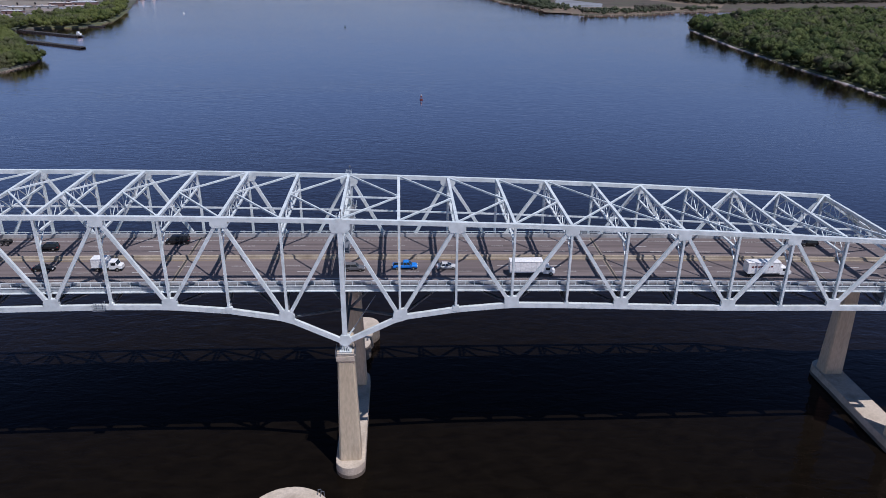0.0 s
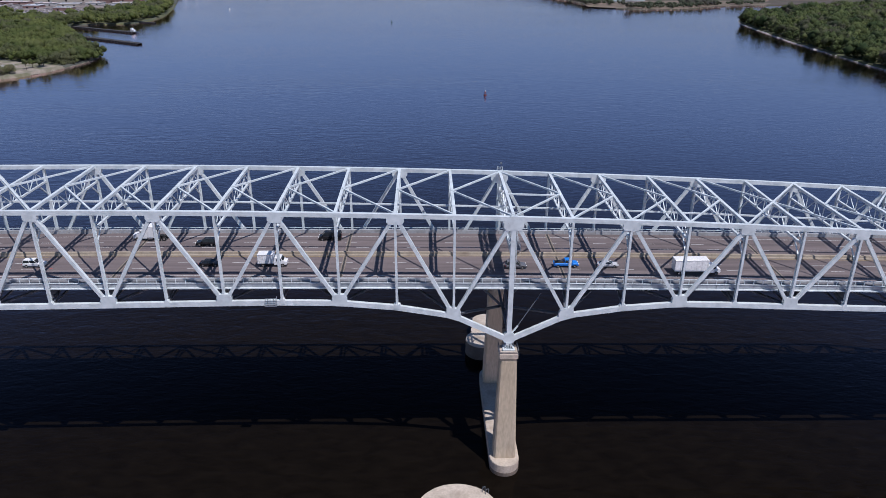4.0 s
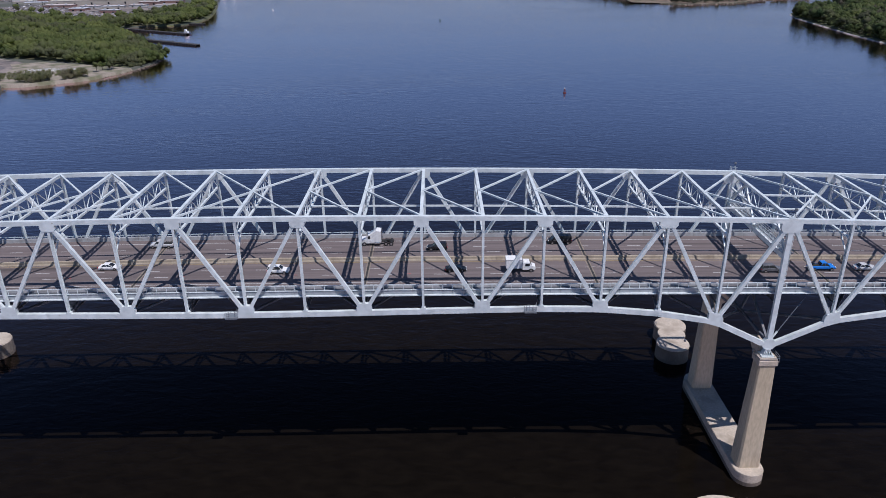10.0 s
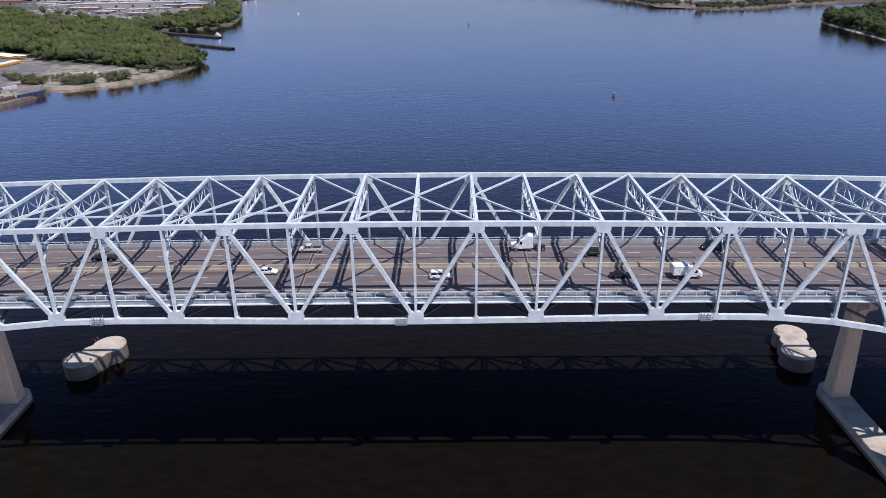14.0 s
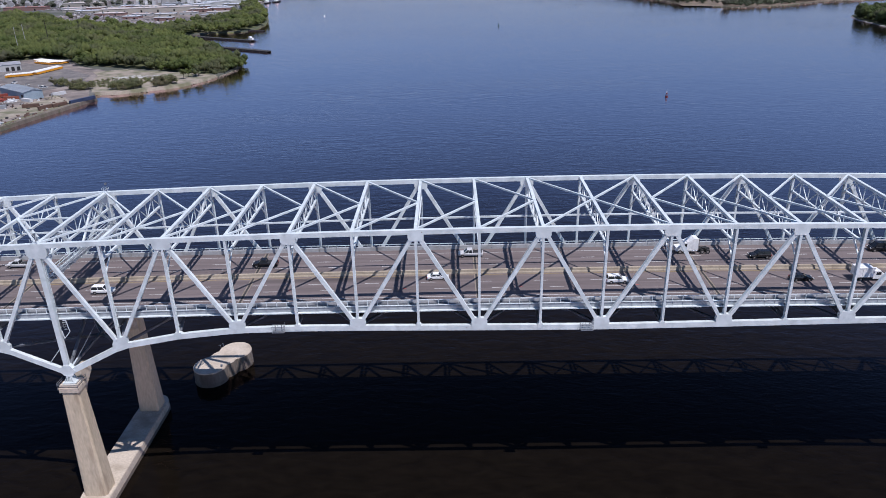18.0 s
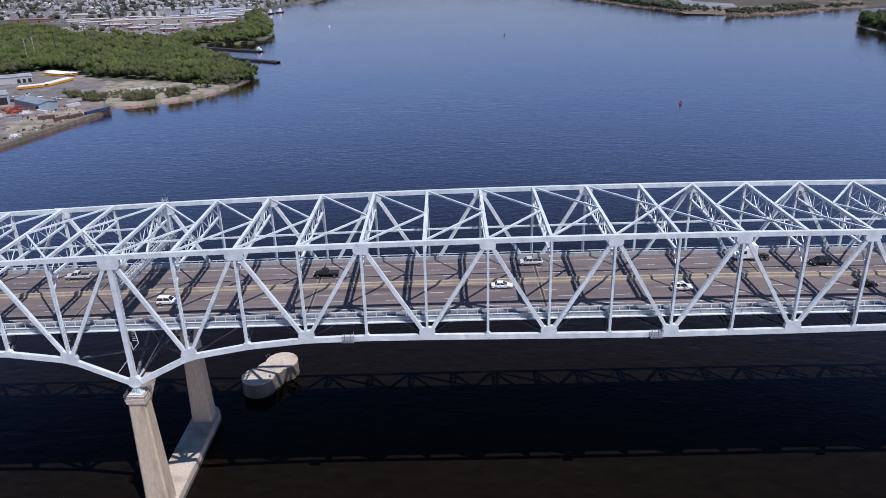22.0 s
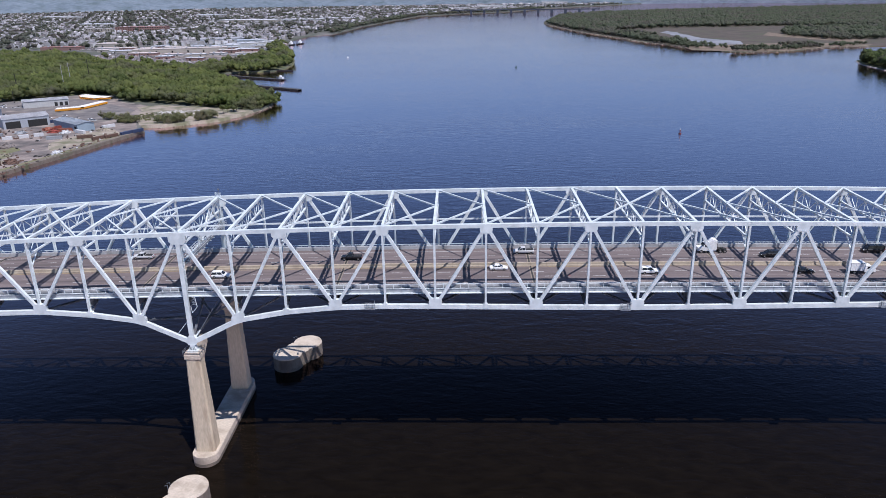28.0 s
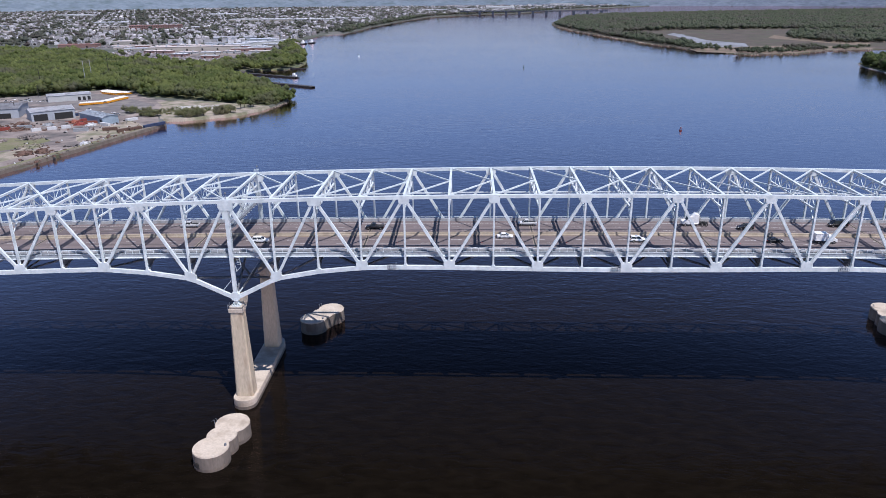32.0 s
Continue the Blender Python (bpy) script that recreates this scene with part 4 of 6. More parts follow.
land("sand_spit", wavy([(-448, 490), (-427, 490), (-409, 499), (-392, 512), (-380, 525), (-370, 547), (-365, 567), (-386, 575), (-415, 572), (-440, 590), (-468, 612), (-500, 600), (-480, 570), (-470, 530)], 8, 3), 2.5, SAND, "pale sandy spit with rubble", skirt=2)
land("clearing", wavy([(-470, 606), (-430, 596), (-400, 582), (-385, 574), (-392, 566), (-430, 576), (-468, 596)], 8, 3), 2.62, SAND, "bare sandy strip beside the wood", skirt=0)
land("wood_floor", [(-700, 640), (-653, 655), (-612, 704), (-567, 694), (-531, 644), (-481, 624), (-446, 609), (-400, 586), (-376, 574), (-362, 590), (-360, 640), (-380, 668), (-413, 712), (-455, 780), (-500, 860), (-545, 960), (-625, 990), (-700, 1050), (-775, 1078), (-845, 1190), (-1000, 1275), (-1700, 1340), (-1700, 640)], 2.55, SOIL, "woodland floor", skirt=0)
land("spit_floor", [(-515, 927), (-470, 941), (-441, 953), (-431, 985), (-431, 1040), (-446, 1120), (-478, 1255), (-512, 1262), (-525, 1130), (-540, 1040), (-550, 975)], 2.5, SOIL, "woodland floor", skirt=5)
POND = mat("shallow_pond", (0.20, 0.21, 0.23), (0.26, 0.27, 0.29), 60.0, 8.0, 0.6, c=(0.16, 0.155, 0.15), stain=50.0, spec=0.2)
land("pond", wavy([(361, 1752), (394, 1821), (398, 1746), (396, 1535), (447, 1438), (419, 1347), (348, 1340), (350, 1450), (364, 1578)], 30, 8), 1.5, POND, "pale shallow pond in the marsh", "water", skirt=0)
land("sand_bar", wavy([(280, 1225), (320, 1198), (392, 1178), (449, 1190), (535, 1249), (620, 1266), (650, 1300), (550, 1380), (432, 1350), (330, 1320), (285, 1300)], 15, 4), 1.55, FORESHORE, "brown foreshore of the island with low growth", skirt=0)

GRASS = mat("rough_grass", (0.120, 0.125, 0.060), (0.175, 0.165, 0.090), 9.0, 1.5, 0.95, c=(0.20, 0.165, 0.120), stain=12.0)
land("grass_patch", wavy([(-560, 395), (-520, 400), (-500, 385), (-505, 355), (-540, 330), (-580, 350)], 8, 5), 2.42, GRASS, "rough olive grass in the yard", skirt=0)
land("sand_patch", wavy([(-494, 300), (-480, 345), (-500, 352), (-540, 322), (-560, 280), (-510, 250)], 8, 4), 2.42, SAND, "pale sandy ground by the quay", skirt=0)
land("sand_patch", wavy([(-470, 380), (-455, 415), (-448, 445), (-462, 470), (-482, 455), (-490, 410)], 8, 4), 2.42, SAND, "pale bare ground by the quay", skirt=0)
land("grass_verge", wavy([(-493, 150), (-478, 281), (-458, 369), (-439, 462), (-443, 463), (-463, 371), (-485, 283), (-499, 150)], 10, 0.8), 2.46, GRASS, "grassy strip behind the quay edge", skirt=0)

# quay wall
quay = thing("quay_wall", "stone and timber quay wall with grassy top edge", "quay", kind="structure")
for a, b in (((-493, 0), (-477, 281)), ((-477, 281), (-456, 369)), ((-456, 369), (-436, 466))):
    bm = B()
    beam(bm, (*a, 0.9), (*b, 0.9), 3.0, 3.6)
    part("wall_length", bm, STONE, quay)
    bm = B()
    beam(bm, (a[0] - 1.4, a[1], 2.75), (b[0] - 1.4, b[1], 2.75), 2.2, 0.3)
    part("coping", bm, STONE, quay)

# rocks along the shores
rng = np.random.default_rng(7)


def rocks(name, line, count, spread, size, label, material=SAND, flat=1.0, base_z=0.0):
    base = np.array([(-1, -1, -.6), (1, -1, -.5), (1, 1, -.6), (-1, 1, -.5), (-.6, -.5, .6), (.6, -.6, .5), (.5, .6, .7), (-.6, .5, .5)])
    quads = [(3, 2, 1, 0), (4, 5, 6, 7), (0, 1, 5, 4), (1, 2, 6, 5), (2, 3, 7, 6), (3, 0, 4, 7)]
    vs, fs = [], []
    line = np.array(line, float)
    cum = np.r_[0, np.cumsum(np.linalg.norm(np.diff(line, axis=0), axis=1))]
    for _ in range(count):
        d = rng.uniform(0, cum[-1])
        x, y = np.interp(d, cum, line[:, 0]) + rng.normal(0, spread), np.interp(d, cum, line[:, 1]) + rng.normal(0, spread)
        s = rng.uniform(*size)
        a = rng.uniform(0, 6.28)
        c = base * s * rng.uniform(0.7, 1.3, (8, 3))
        c = c @ np.array([[math.cos(a), -math.sin(a), 0], [math.sin(a), math.cos(a), 0], [0, 0, 1]])
        k = len(vs)
        vs += (c * (1, 1, flat) + (x, y, base_z + rng.uniform(0.2, 1.6) * flat)).tolist()
        fs += [tuple(k + i for i in q) for q in quads]
    tagged(new(name, raw(name, vs, fs, material)), label, "rocks", kind="stuff")


rocks("shore_rubble", LEFT[5:13], 520, 2.2, (0.2, 0.7), "pale rubble and driftwood along the water's edge", SAND, 0.5)
SHORE_STONE = mat("pale_shore_stone", (0.40, 0.385, 0.36), (0.50, 0.48, 0.45), 9.0, 0.6, 0.9, c=(0.20, 0.18, 0.15), stain=16.0, level=0.5)
rocks("shore_rubble", [(x - 1.2, y) for x, y in RIGHT[1:9]], 1300, 0.8, (0.3, 1.0), "pale stones along the wooded shore", SHORE_STONE, 0.5)
rocks("rubble_patch", [(-460, 558), (-440, 562), (-414, 562)], 240, 4.0, (0.5, 1.5), "white rubble dumped on the sandy spit", SHORE_STONE, 0.3, 2.4)
rocks("shore_rubble", ISLE[1:13], 600, 2.0, (0.5, 1.3), "pale stones along the island's shore")

# ---- woods ----
OCTA = np.array([(1, 0, 0), (-1, 0, 0), (0, 1, 0), (0, -1, 0), (0, 0, 1), (0, 0, -1)], float)
OCTA_F = np.array([(0, 2, 4), (2, 1, 4), (1, 3, 4), (3, 0, 4), (2, 0, 5), (1, 2, 5), (3, 1, 5), (0, 3, 5)])


def unit(v):
    return v / np.linalg.norm(v, axis=-1, keepdims=True)


def tri_mesh(name, verts, faces, material):
    """A mesh of many triangles, set in one go."""
    me = bpy.data.meshes.new(name)
    n = len(faces)
    me.vertices.add(len(verts))
    me.vertices.foreach_set("co", np.asarray(verts, np.float32).ravel())
    me.loops.add(3 * n)
    me.loops.foreach_set("vertex_index", np.asarray(faces, np.int32).ravel())
    me.polygons.add(n)
    me.polygons.foreach_set("loop_start", np.arange(0, 3 * n, 3, dtype=np.int32))
    me.polygons.foreach_set("use_smooth", np.ones(n, bool))
    me.materials.append(material)
    me.update(calc_edges=True)
    return me


def crowns(g, pos, height, radius, lobes, leaves, size, low=0.28, dense=0.98, seat=0.56):
    """Verts and triangles of leafy crowns: each of several uneven lobes, wrapped in loose leaf sprays."""
    n = len(pos)
    pos, height, radius = pos[:, None, :], height[:, None, None], radius[:, None, None]
    out = unit(g.normal(size=(n, lobes, 3)))
    out[..., 2] = np.abs(out[..., 2]) * 1.15 - low
    reach = g.uniform(0.35, 0.78, (n, lobes, 1))
    reach[:, 0] = 0.1
    lift = np.concatenate([radius, radius, height * 0.46], 2)
    mid = pos + out * reach * lift + np.concatenate([radius * 0, radius * 0, height * seat], 2)
    s = radius * g.uniform(0.34, 0.62, (n, lobes, 1))
    flat = np.array([1.0, 1.0, 0.85])
    core = mid[:, :, None, :] + OCTA * s[..., None] * dense * flat * g.uniform(0.7, 1.25, (n, lobes, 6, 3))
    verts = [core.reshape(-1, 3)]
    faces = [(np.arange(n * lobes)[:, None, None] * 6 + OCTA_F).reshape(-1, 3)]
    if leaves:
        face = g.normal(size=(n, lobes, leaves, 3))
        face[..., 2] += 0.35
        face = unit(face)
        at = mid[:, :, None, :] + face * s[..., None] * g.uniform(0.86, 1.14, (n, lobes, leaves, 1)) * flat
        way = unit(face + 0.3 * g.normal(size=face.shape))
        t1 = unit(np.cross(way, g.normal(size=face.shape)))
        t2 = np.cross(way, t1)
        w = size * g.uniform(0.55, 1.35, (n, lobes, leaves, 1))
        tri = np.stack([at + t1 * w, at + (-0.5 * t1 + 0.87 * t2) * w, at + (-0.5 * t1 - 0.87 * t2) * w], 3)
        verts.append(tri.reshape(-1, 3))
        faces.append(np.arange(n * lobes * leaves * 3).reshape(-1, 3) + n * lobes * 6)
    return np.concatenate(verts), np.concatenate(faces)


def inside(ring, x, y):
    hit = False
    for (x0, y0), (x1, y1) in zip(ring, ring[1:] + ring[:1]):
        if (y0 > y) != (y1 > y) and x < x0 + (y - y0) / (y1 - y0) * (x1 - x0):
            hit = not hit
    return hit


def woods(name, ring, gap, height, radius, lobes, leaves, size, material, label, seed, z=2.2, thin=0.0, vary=(0.75, 1.25), low=0.28, dense=0.98, seat=0.56, swell=0.35):
    g = np.random.default_rng(seed)
    xs, ys = [p[0] for p in ring], [p[1] for p in ring]
    pos, high, wide = [], [], []
    for yy in np.arange(min(ys), max(ys), gap):
        for xx in np.arange(min(xs), max(xs), gap):
            x, y = xx + g.uniform(-0.5, 0.5) * gap, yy + g.uniform(-0.5, 0.5) * gap
            if not inside(ring, x, y):
                continue
            if thin and noise.noise(Vector((x / 60, y / 60, seed))) < thin - 0.6 + g.uniform(-0.15, 0.15):
                continue
            f = g.uniform(*vary) * (1 + swell * noise.noise(Vector((x / 28, y / 28, 5))))
            pos.append((x, y, z))
            high.append(height * f)
            wide.append(radius * f * g.uniform(0.85, 1.25))
    v, t = crowns(g, np.array(pos), np.array(high), np.array(wide), lobes, leaves, size, low, dense, seat)
    return tagged(new(name, tri_mesh(name, v, t, material)), label, "woods", kind="stuff")


WOOD_A = [(-720, 630), (-681, 634), (-653, 653), (-612, 702), (-567, 692), (-531, 642), (-481, 622), (-446, 607), (-405, 588), (-376, 578), (-366, 584), (-360, 605), (-361, 640), (-380, 670), (-413, 712), (-453, 780), (-495, 855), (-510, 900), (-545, 955), (-625, 985), (-665, 1010), (-700, 1045), (-775, 1070), (-845, 1180), (-1000, 1262), (-1180, 1300), (-980, 900)]
woods("woodland", WOOD_A, 7.0, 12.0, 6.9, 6, 22, 0.62, LEAF, "bright green spring woodland behind the yard", 11, thin=0.03, vary=(0.88, 1.12), low=0.2, dense=1.0, seat=0.54, swell=0.65)
woods("woodland", [(-515, 915), (-468, 934), (-438, 946), (-430, 985), (-431, 1040), (-446, 1120), (-478, 1250), (-508, 1250), (-515, 1130), (-527, 1050), (-540, 980)], 9.0, 12, 6.6, 8, 22, 0.75, LEAF, "green trees on a small spit by the docks", 12)
for ring in ([(-438, 498), (-424, 495), (-412, 503), (-416, 520), (-436, 518)], [(-404, 507), (-394, 514), (-388, 526), (-398, 540), (-408, 528)], [(-478, 502), (-460, 498), (-454, 508), (-466, 516), (-478, 514)], [(-502, 520), (-492, 516), (-488, 526), (-498, 532)]):
    woods("shrubs", ring, 3.4, 11.0, 3.2, 8, 44, 0.32, SCRUB, "thin light green scrub and young willows on the sandy spit", 13, vary=(0.6, 1.3), low=0.75, dense=0.6, seat=0.40)
woods("shrubs", [(-488, 508), (-455, 502), (-425, 504), (-398, 526), (-385, 550), (-410, 560), (-470, 552)], 5.0, 3.4, 2.3, 5, 26, 0.30, SCRUB, "low dry weeds on the sandy spit", 27, thin=0.48, vary=(0.4, 1.3), low=0.6, dense=0.6, seat=0.3)
woods("woodland", [(424, 250), (425, 440), (430, 503), (430, 608), (434, 754), (448, 900), (454, 955), (474, 1000), (525, 1044), (620, 1100), (760, 1170), (900, 1200), (800, 900), (620, 500), (520, 250)], 9.8, 14, 8.2, 8, 24, 0.95, LEAF_DARK, "mixed dark and light green woodland on the bank", 14, vary=(0.55, 1.3))
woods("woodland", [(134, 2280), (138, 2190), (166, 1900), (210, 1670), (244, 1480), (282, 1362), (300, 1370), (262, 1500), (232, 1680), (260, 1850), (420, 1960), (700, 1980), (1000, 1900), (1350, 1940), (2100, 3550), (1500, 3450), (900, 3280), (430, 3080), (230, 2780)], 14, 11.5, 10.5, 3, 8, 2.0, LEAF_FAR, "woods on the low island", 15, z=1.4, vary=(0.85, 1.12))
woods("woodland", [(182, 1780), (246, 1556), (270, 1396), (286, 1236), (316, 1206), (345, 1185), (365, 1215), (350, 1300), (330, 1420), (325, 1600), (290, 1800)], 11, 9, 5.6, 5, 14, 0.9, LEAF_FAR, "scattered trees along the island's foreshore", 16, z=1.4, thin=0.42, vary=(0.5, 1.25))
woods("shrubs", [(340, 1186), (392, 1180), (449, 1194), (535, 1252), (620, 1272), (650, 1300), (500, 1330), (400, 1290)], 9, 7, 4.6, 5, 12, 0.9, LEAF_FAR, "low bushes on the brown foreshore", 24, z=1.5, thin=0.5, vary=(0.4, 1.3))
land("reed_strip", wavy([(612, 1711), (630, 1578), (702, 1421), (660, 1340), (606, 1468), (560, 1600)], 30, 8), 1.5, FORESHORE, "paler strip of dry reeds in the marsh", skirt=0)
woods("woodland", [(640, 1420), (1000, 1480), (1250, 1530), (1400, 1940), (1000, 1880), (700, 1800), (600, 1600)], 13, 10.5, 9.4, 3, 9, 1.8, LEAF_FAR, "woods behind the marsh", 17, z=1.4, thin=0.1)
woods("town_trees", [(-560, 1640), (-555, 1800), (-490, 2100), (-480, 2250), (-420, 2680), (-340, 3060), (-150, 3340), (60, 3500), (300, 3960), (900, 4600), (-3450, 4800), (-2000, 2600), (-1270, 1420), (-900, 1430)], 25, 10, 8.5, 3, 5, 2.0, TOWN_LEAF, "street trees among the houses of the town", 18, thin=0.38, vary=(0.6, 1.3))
woods("bank_trees", [(-545, 1500), (-525, 1420), (-490, 1280), (-520, 1270), (-560, 1400), (-575, 1520)], 14, 10, 6.5, 6, 16, 0.9, LEAF, "trees along the town waterfront", 19)
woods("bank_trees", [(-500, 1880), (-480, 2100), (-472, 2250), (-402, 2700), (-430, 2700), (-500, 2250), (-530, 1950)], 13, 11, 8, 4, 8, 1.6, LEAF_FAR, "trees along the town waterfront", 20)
woods("shore_shrubs", [(424, 250), (424, 440), (429, 503), (429, 608), (433, 754), (447, 900), (453, 955), (471, 1003), (476, 1000), (460, 955), (454, 900), (440, 754), (437, 608), (437, 503), (433, 440), (432, 250)], 5.0, 6.0, 3.4, 5, 16, 0.55, LEAF_DARK, "dark shrubs overhanging the stony shore", 22, z=1.2, vary=(0.5, 1.3), low=0.5)
woods("shore_shrubs", [(-368, 574), (-358, 590), (-354, 612), (-357, 645), (-374, 672), (-390, 694), (-396, 690), (-380, 668), (-364, 640), (-362, 606), (-374, 580)], 5.0, 8.0, 4.6, 6, 20, 0.6, LEAF, "green shrubs at the water's edge of the point", 25, z=1.0, vary=(0.5, 1.3), low=0.5)
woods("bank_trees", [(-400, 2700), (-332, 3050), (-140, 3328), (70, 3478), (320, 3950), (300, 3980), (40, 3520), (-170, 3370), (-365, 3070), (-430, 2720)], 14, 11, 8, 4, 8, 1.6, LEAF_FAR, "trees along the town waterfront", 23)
woods("bank_trees", [(-850, 1215), (-700, 1085), (-640, 1030), (-560, 990), (-550, 1010), (-640, 1055), (-700, 1115), (-850, 1240)], 21, 9, 6.0, 5, 14, 0.9, LEAF, "loose trees between the wood and the car lots", 26, thin=0.3)

# ---- vehicles ----
PAINT = {}


def paint(name, c):
    if name not in PAINT:
        PAINT[name] = mat("paint_" + name, c, tuple(min(1, v * 1.08) for v in c), 3.0, 0.5, 0.25)
    return PAINT[name]


def loft(bm, sections):
    """Joins rings of points of equal count."""
    rings = [[bm.verts.new(p) for p in s] for s in sections]
    k = len(rings[0])
    for r, s in zip(rings, rings[1:]):
        for i in range(k):
            bm.faces.new((r[i], r[(i + 1) % k], s[(i + 1) % k], s[i]))
    bm.faces.new(rings[0][::-1])
    bm.faces.new(rings[-1])


def body_ring(x, half, z0, z1, top=0.9):
    return [(x, -half * 0.92, z0), (x, half * 0.92, z0), (x, half, z0 + 0.2), (x, half, z1 - 0.12), (x, half * top, z1), (x, -half * top, z1), (x, -half, z1 - 0.12), (x, -half, z0 + 0.2)]


def wheels(v, xs, half, r, w=0.25):
    for x in xs:
        for s in (-1, 1):
            bm = B()
            tube(bm, (x, s * (half - w), r), (x, s * (half + 0.02), r), r, 14)
            t = part("wheel", bm, BLACK, v)
            bm = B()
            tube(bm, (x, s * (half - 0.02), r), (x, s * (half + 0.035), r), r * 0.55, 10)
            part("rim", bm, CHROME, t, "bright wheel rim")


def lamps(v, x0, x1, half, z):
    for s in (-1, 1):
        bm = B()
        slab(bm, x1 - 0.12, x1 + 0.02, s * half * 0.72 - 0.2, s * half * 0.72 + 0.2, z, z + 0.16)
        part("headlight", bm, LAMP_WHITE, v)
        bm = B()
        slab(bm, x0 - 0.02, x0 + 0.1, s * half * 0.78 - 0.14, s * half * 0.78 + 0.14, z + 0.05, z + 0.25)
        part("tail_light", bm, LAMP_RED, v)


def car(label, x, y, colour, c, style="sedan", flip=False):
    v = thing({"sedan": "car", "suv": "suv", "pickup": "pickup_truck", "van": "van"}[style], label, {"sedan": "car", "suv": "car", "pickup": "pickup truck", "van": "van"}[style], group="traffic on the bridge")
    m = paint(colour, c)
    L, half, zb0, belt, roof = {"sedan": (4.7, 0.9, 0.28, 0.92, 1.44), "suv": (4.8, 0.95, 0.35, 1.08, 1.78), "pickup": (5.7, 1.0, 0.45, 1.12, 1.85), "van": (5.6, 1.0, 0.35, 1.2, 2.15)}[style]
    h = L / 2
    bm = B()
    hood = belt - (0.06 if style != "van" else 0.0)
    if style == "pickup":
        xs = [(-h, 0.95, belt - 0.05), (-h + 0.15, 1.0, belt), (-0.35, 1.0, belt), (0.9, 1.0, belt), (h - 0.35, 0.97, hood - 0.03), (h, 0.9, hood - 0.3)]
    else:
        xs = [(-h, 0.88, belt - 0.15), (-h + 0.25, 0.98, belt), (0, 1.0, belt + 0.02), (h - 1.3, 1.0, belt), (h - 0.3, 0.95, hood - 0.12), (h, 0.84, hood - 0.32)]
    loft(bm, [body_ring(a, half * b, zb0, z) for a, b, z in xs])
    body = part("body", bm, m, v)
    c0, c1, r0, r1 = {"sedan": (-h + 0.75, h - 1.25, -h + 1.35, h - 2.25), "suv": (-h + 0.12, h - 1.35, -h + 0.4, h - 2.1), "pickup": (-0.45, 1.55, -0.3, 0.75), "van": (-h + 0.08, h - 0.75, -h + 0.2, h - 1.6)}[style]
    bm = B()
    loft(bm, [[(a, -half * w, z) for a, w, z in ((c0, 0.9, belt - 0.02), (c1, 0.9, belt - 0.02), (r1, 0.74, roof - 0.06), (r0, 0.74, roof - 0.06))], [(a, half * w, z) for a, w, z in ((c0, 0.9, belt - 0.02), (c1, 0.9, belt - 0.02), (r1, 0.74, roof - 0.06), (r0, 0.74, roof - 0.06))]])
    part("glazing", bm, GLASS_DARK, v, "dark tinted windows")
    bm = B()
    prism(bm, [(r0 - 0.08, -half * 0.75), (r1 + 0.1, -half * 0.75), (r1 + 0.1, half * 0.75), (r0 - 0.08, half * 0.75)], roof - 0.07, roof, 0.94, ((r0 + r1) / 2, 0))
    part("roof", bm, m, v)
    for s in (-1, 1):
        for a, b in ((c0, r0), (c1, r1), ((c0 + c1) / 2, (r0 + r1) / 2)):
            bm = B()
            beam(bm, (a, s * half * 0.905, belt - 0.02), (b, s * half * 0.755, roof - 0.04), 0.09, 0.06)
            part("pillar", bm, m, v)
        bm = B()
        slab(bm, c1 - 0.35, c1 - 0.12, s * half * 1.0 - 0.08, s * half * 1.0 + 0.08, belt, belt + 0.15)
        part("mirror", bm, m, v)
    if style == "pickup":
        bm = B()
        slab(bm, -h + 0.2, -0.55, -half * 0.8, half * 0.8, belt - 0.02, belt + 0.012)
        part("bed_liner", bm, BLACK, v, "black pickup bed")
    lamps(v, -h, h, half, belt - 0.36)
    wheels(v, (-h + 0.95, h - 0.95), half, 0.34 if style == "sedan" else 0.38)
    v.matrix_world = Matrix.Translation((x, y, road_z(x))) @ Matrix.Rotation(math.pi if flip else 0, 4, "Z")
    return v


def cab(v, x, half, z0, h, m, nose=0.9):
    bm = B()
    loft(bm, [[(x, s * half, z) for s, z in ((-1, z0), (1, z0), (1, z0 + h), (-1, z0 + h))], [(x + 1.5, s * half, z) for s, z in ((-1, z0), (1, z0), (1, z0 + h), (-1, z0 + h))],
              [(x + 2.1, s * half * 0.97, z) for s, z in ((-1, z0), (1, z0), (1, z0 + h * 0.5), (-1, z0 + h * 0.5))], [(x + 2.1 + nose, s * half * 0.85, z) for s, z in ((-1, z0), (1, z0), (1, z0 + h * 0.42), (-1, z0 + h * 0.42))]])
    part("cab", bm, m, v)
    bm = B()
    beam(bm, (x + 2.02, 0, z0 + h * 0.55), (x + 1.6, 0, z0 + h * 0.93), half * 1.8, 0.06, (0, 1, 0))
    part("windscreen", bm, GLASS_DARK, v, "dark windscreen")
    for s in (-1, 1):
        bm = B()
        slab(bm, x + 0.55, x + 1.55, s * half - 0.03, s * half + 0.03, z0 + h * 0.52, z0 + h * 0.88)
        part("side_window", bm, GLASS_DARK, v)
    lamps(v, x, x + 2.1 + nose, half, z0 + 0.15)


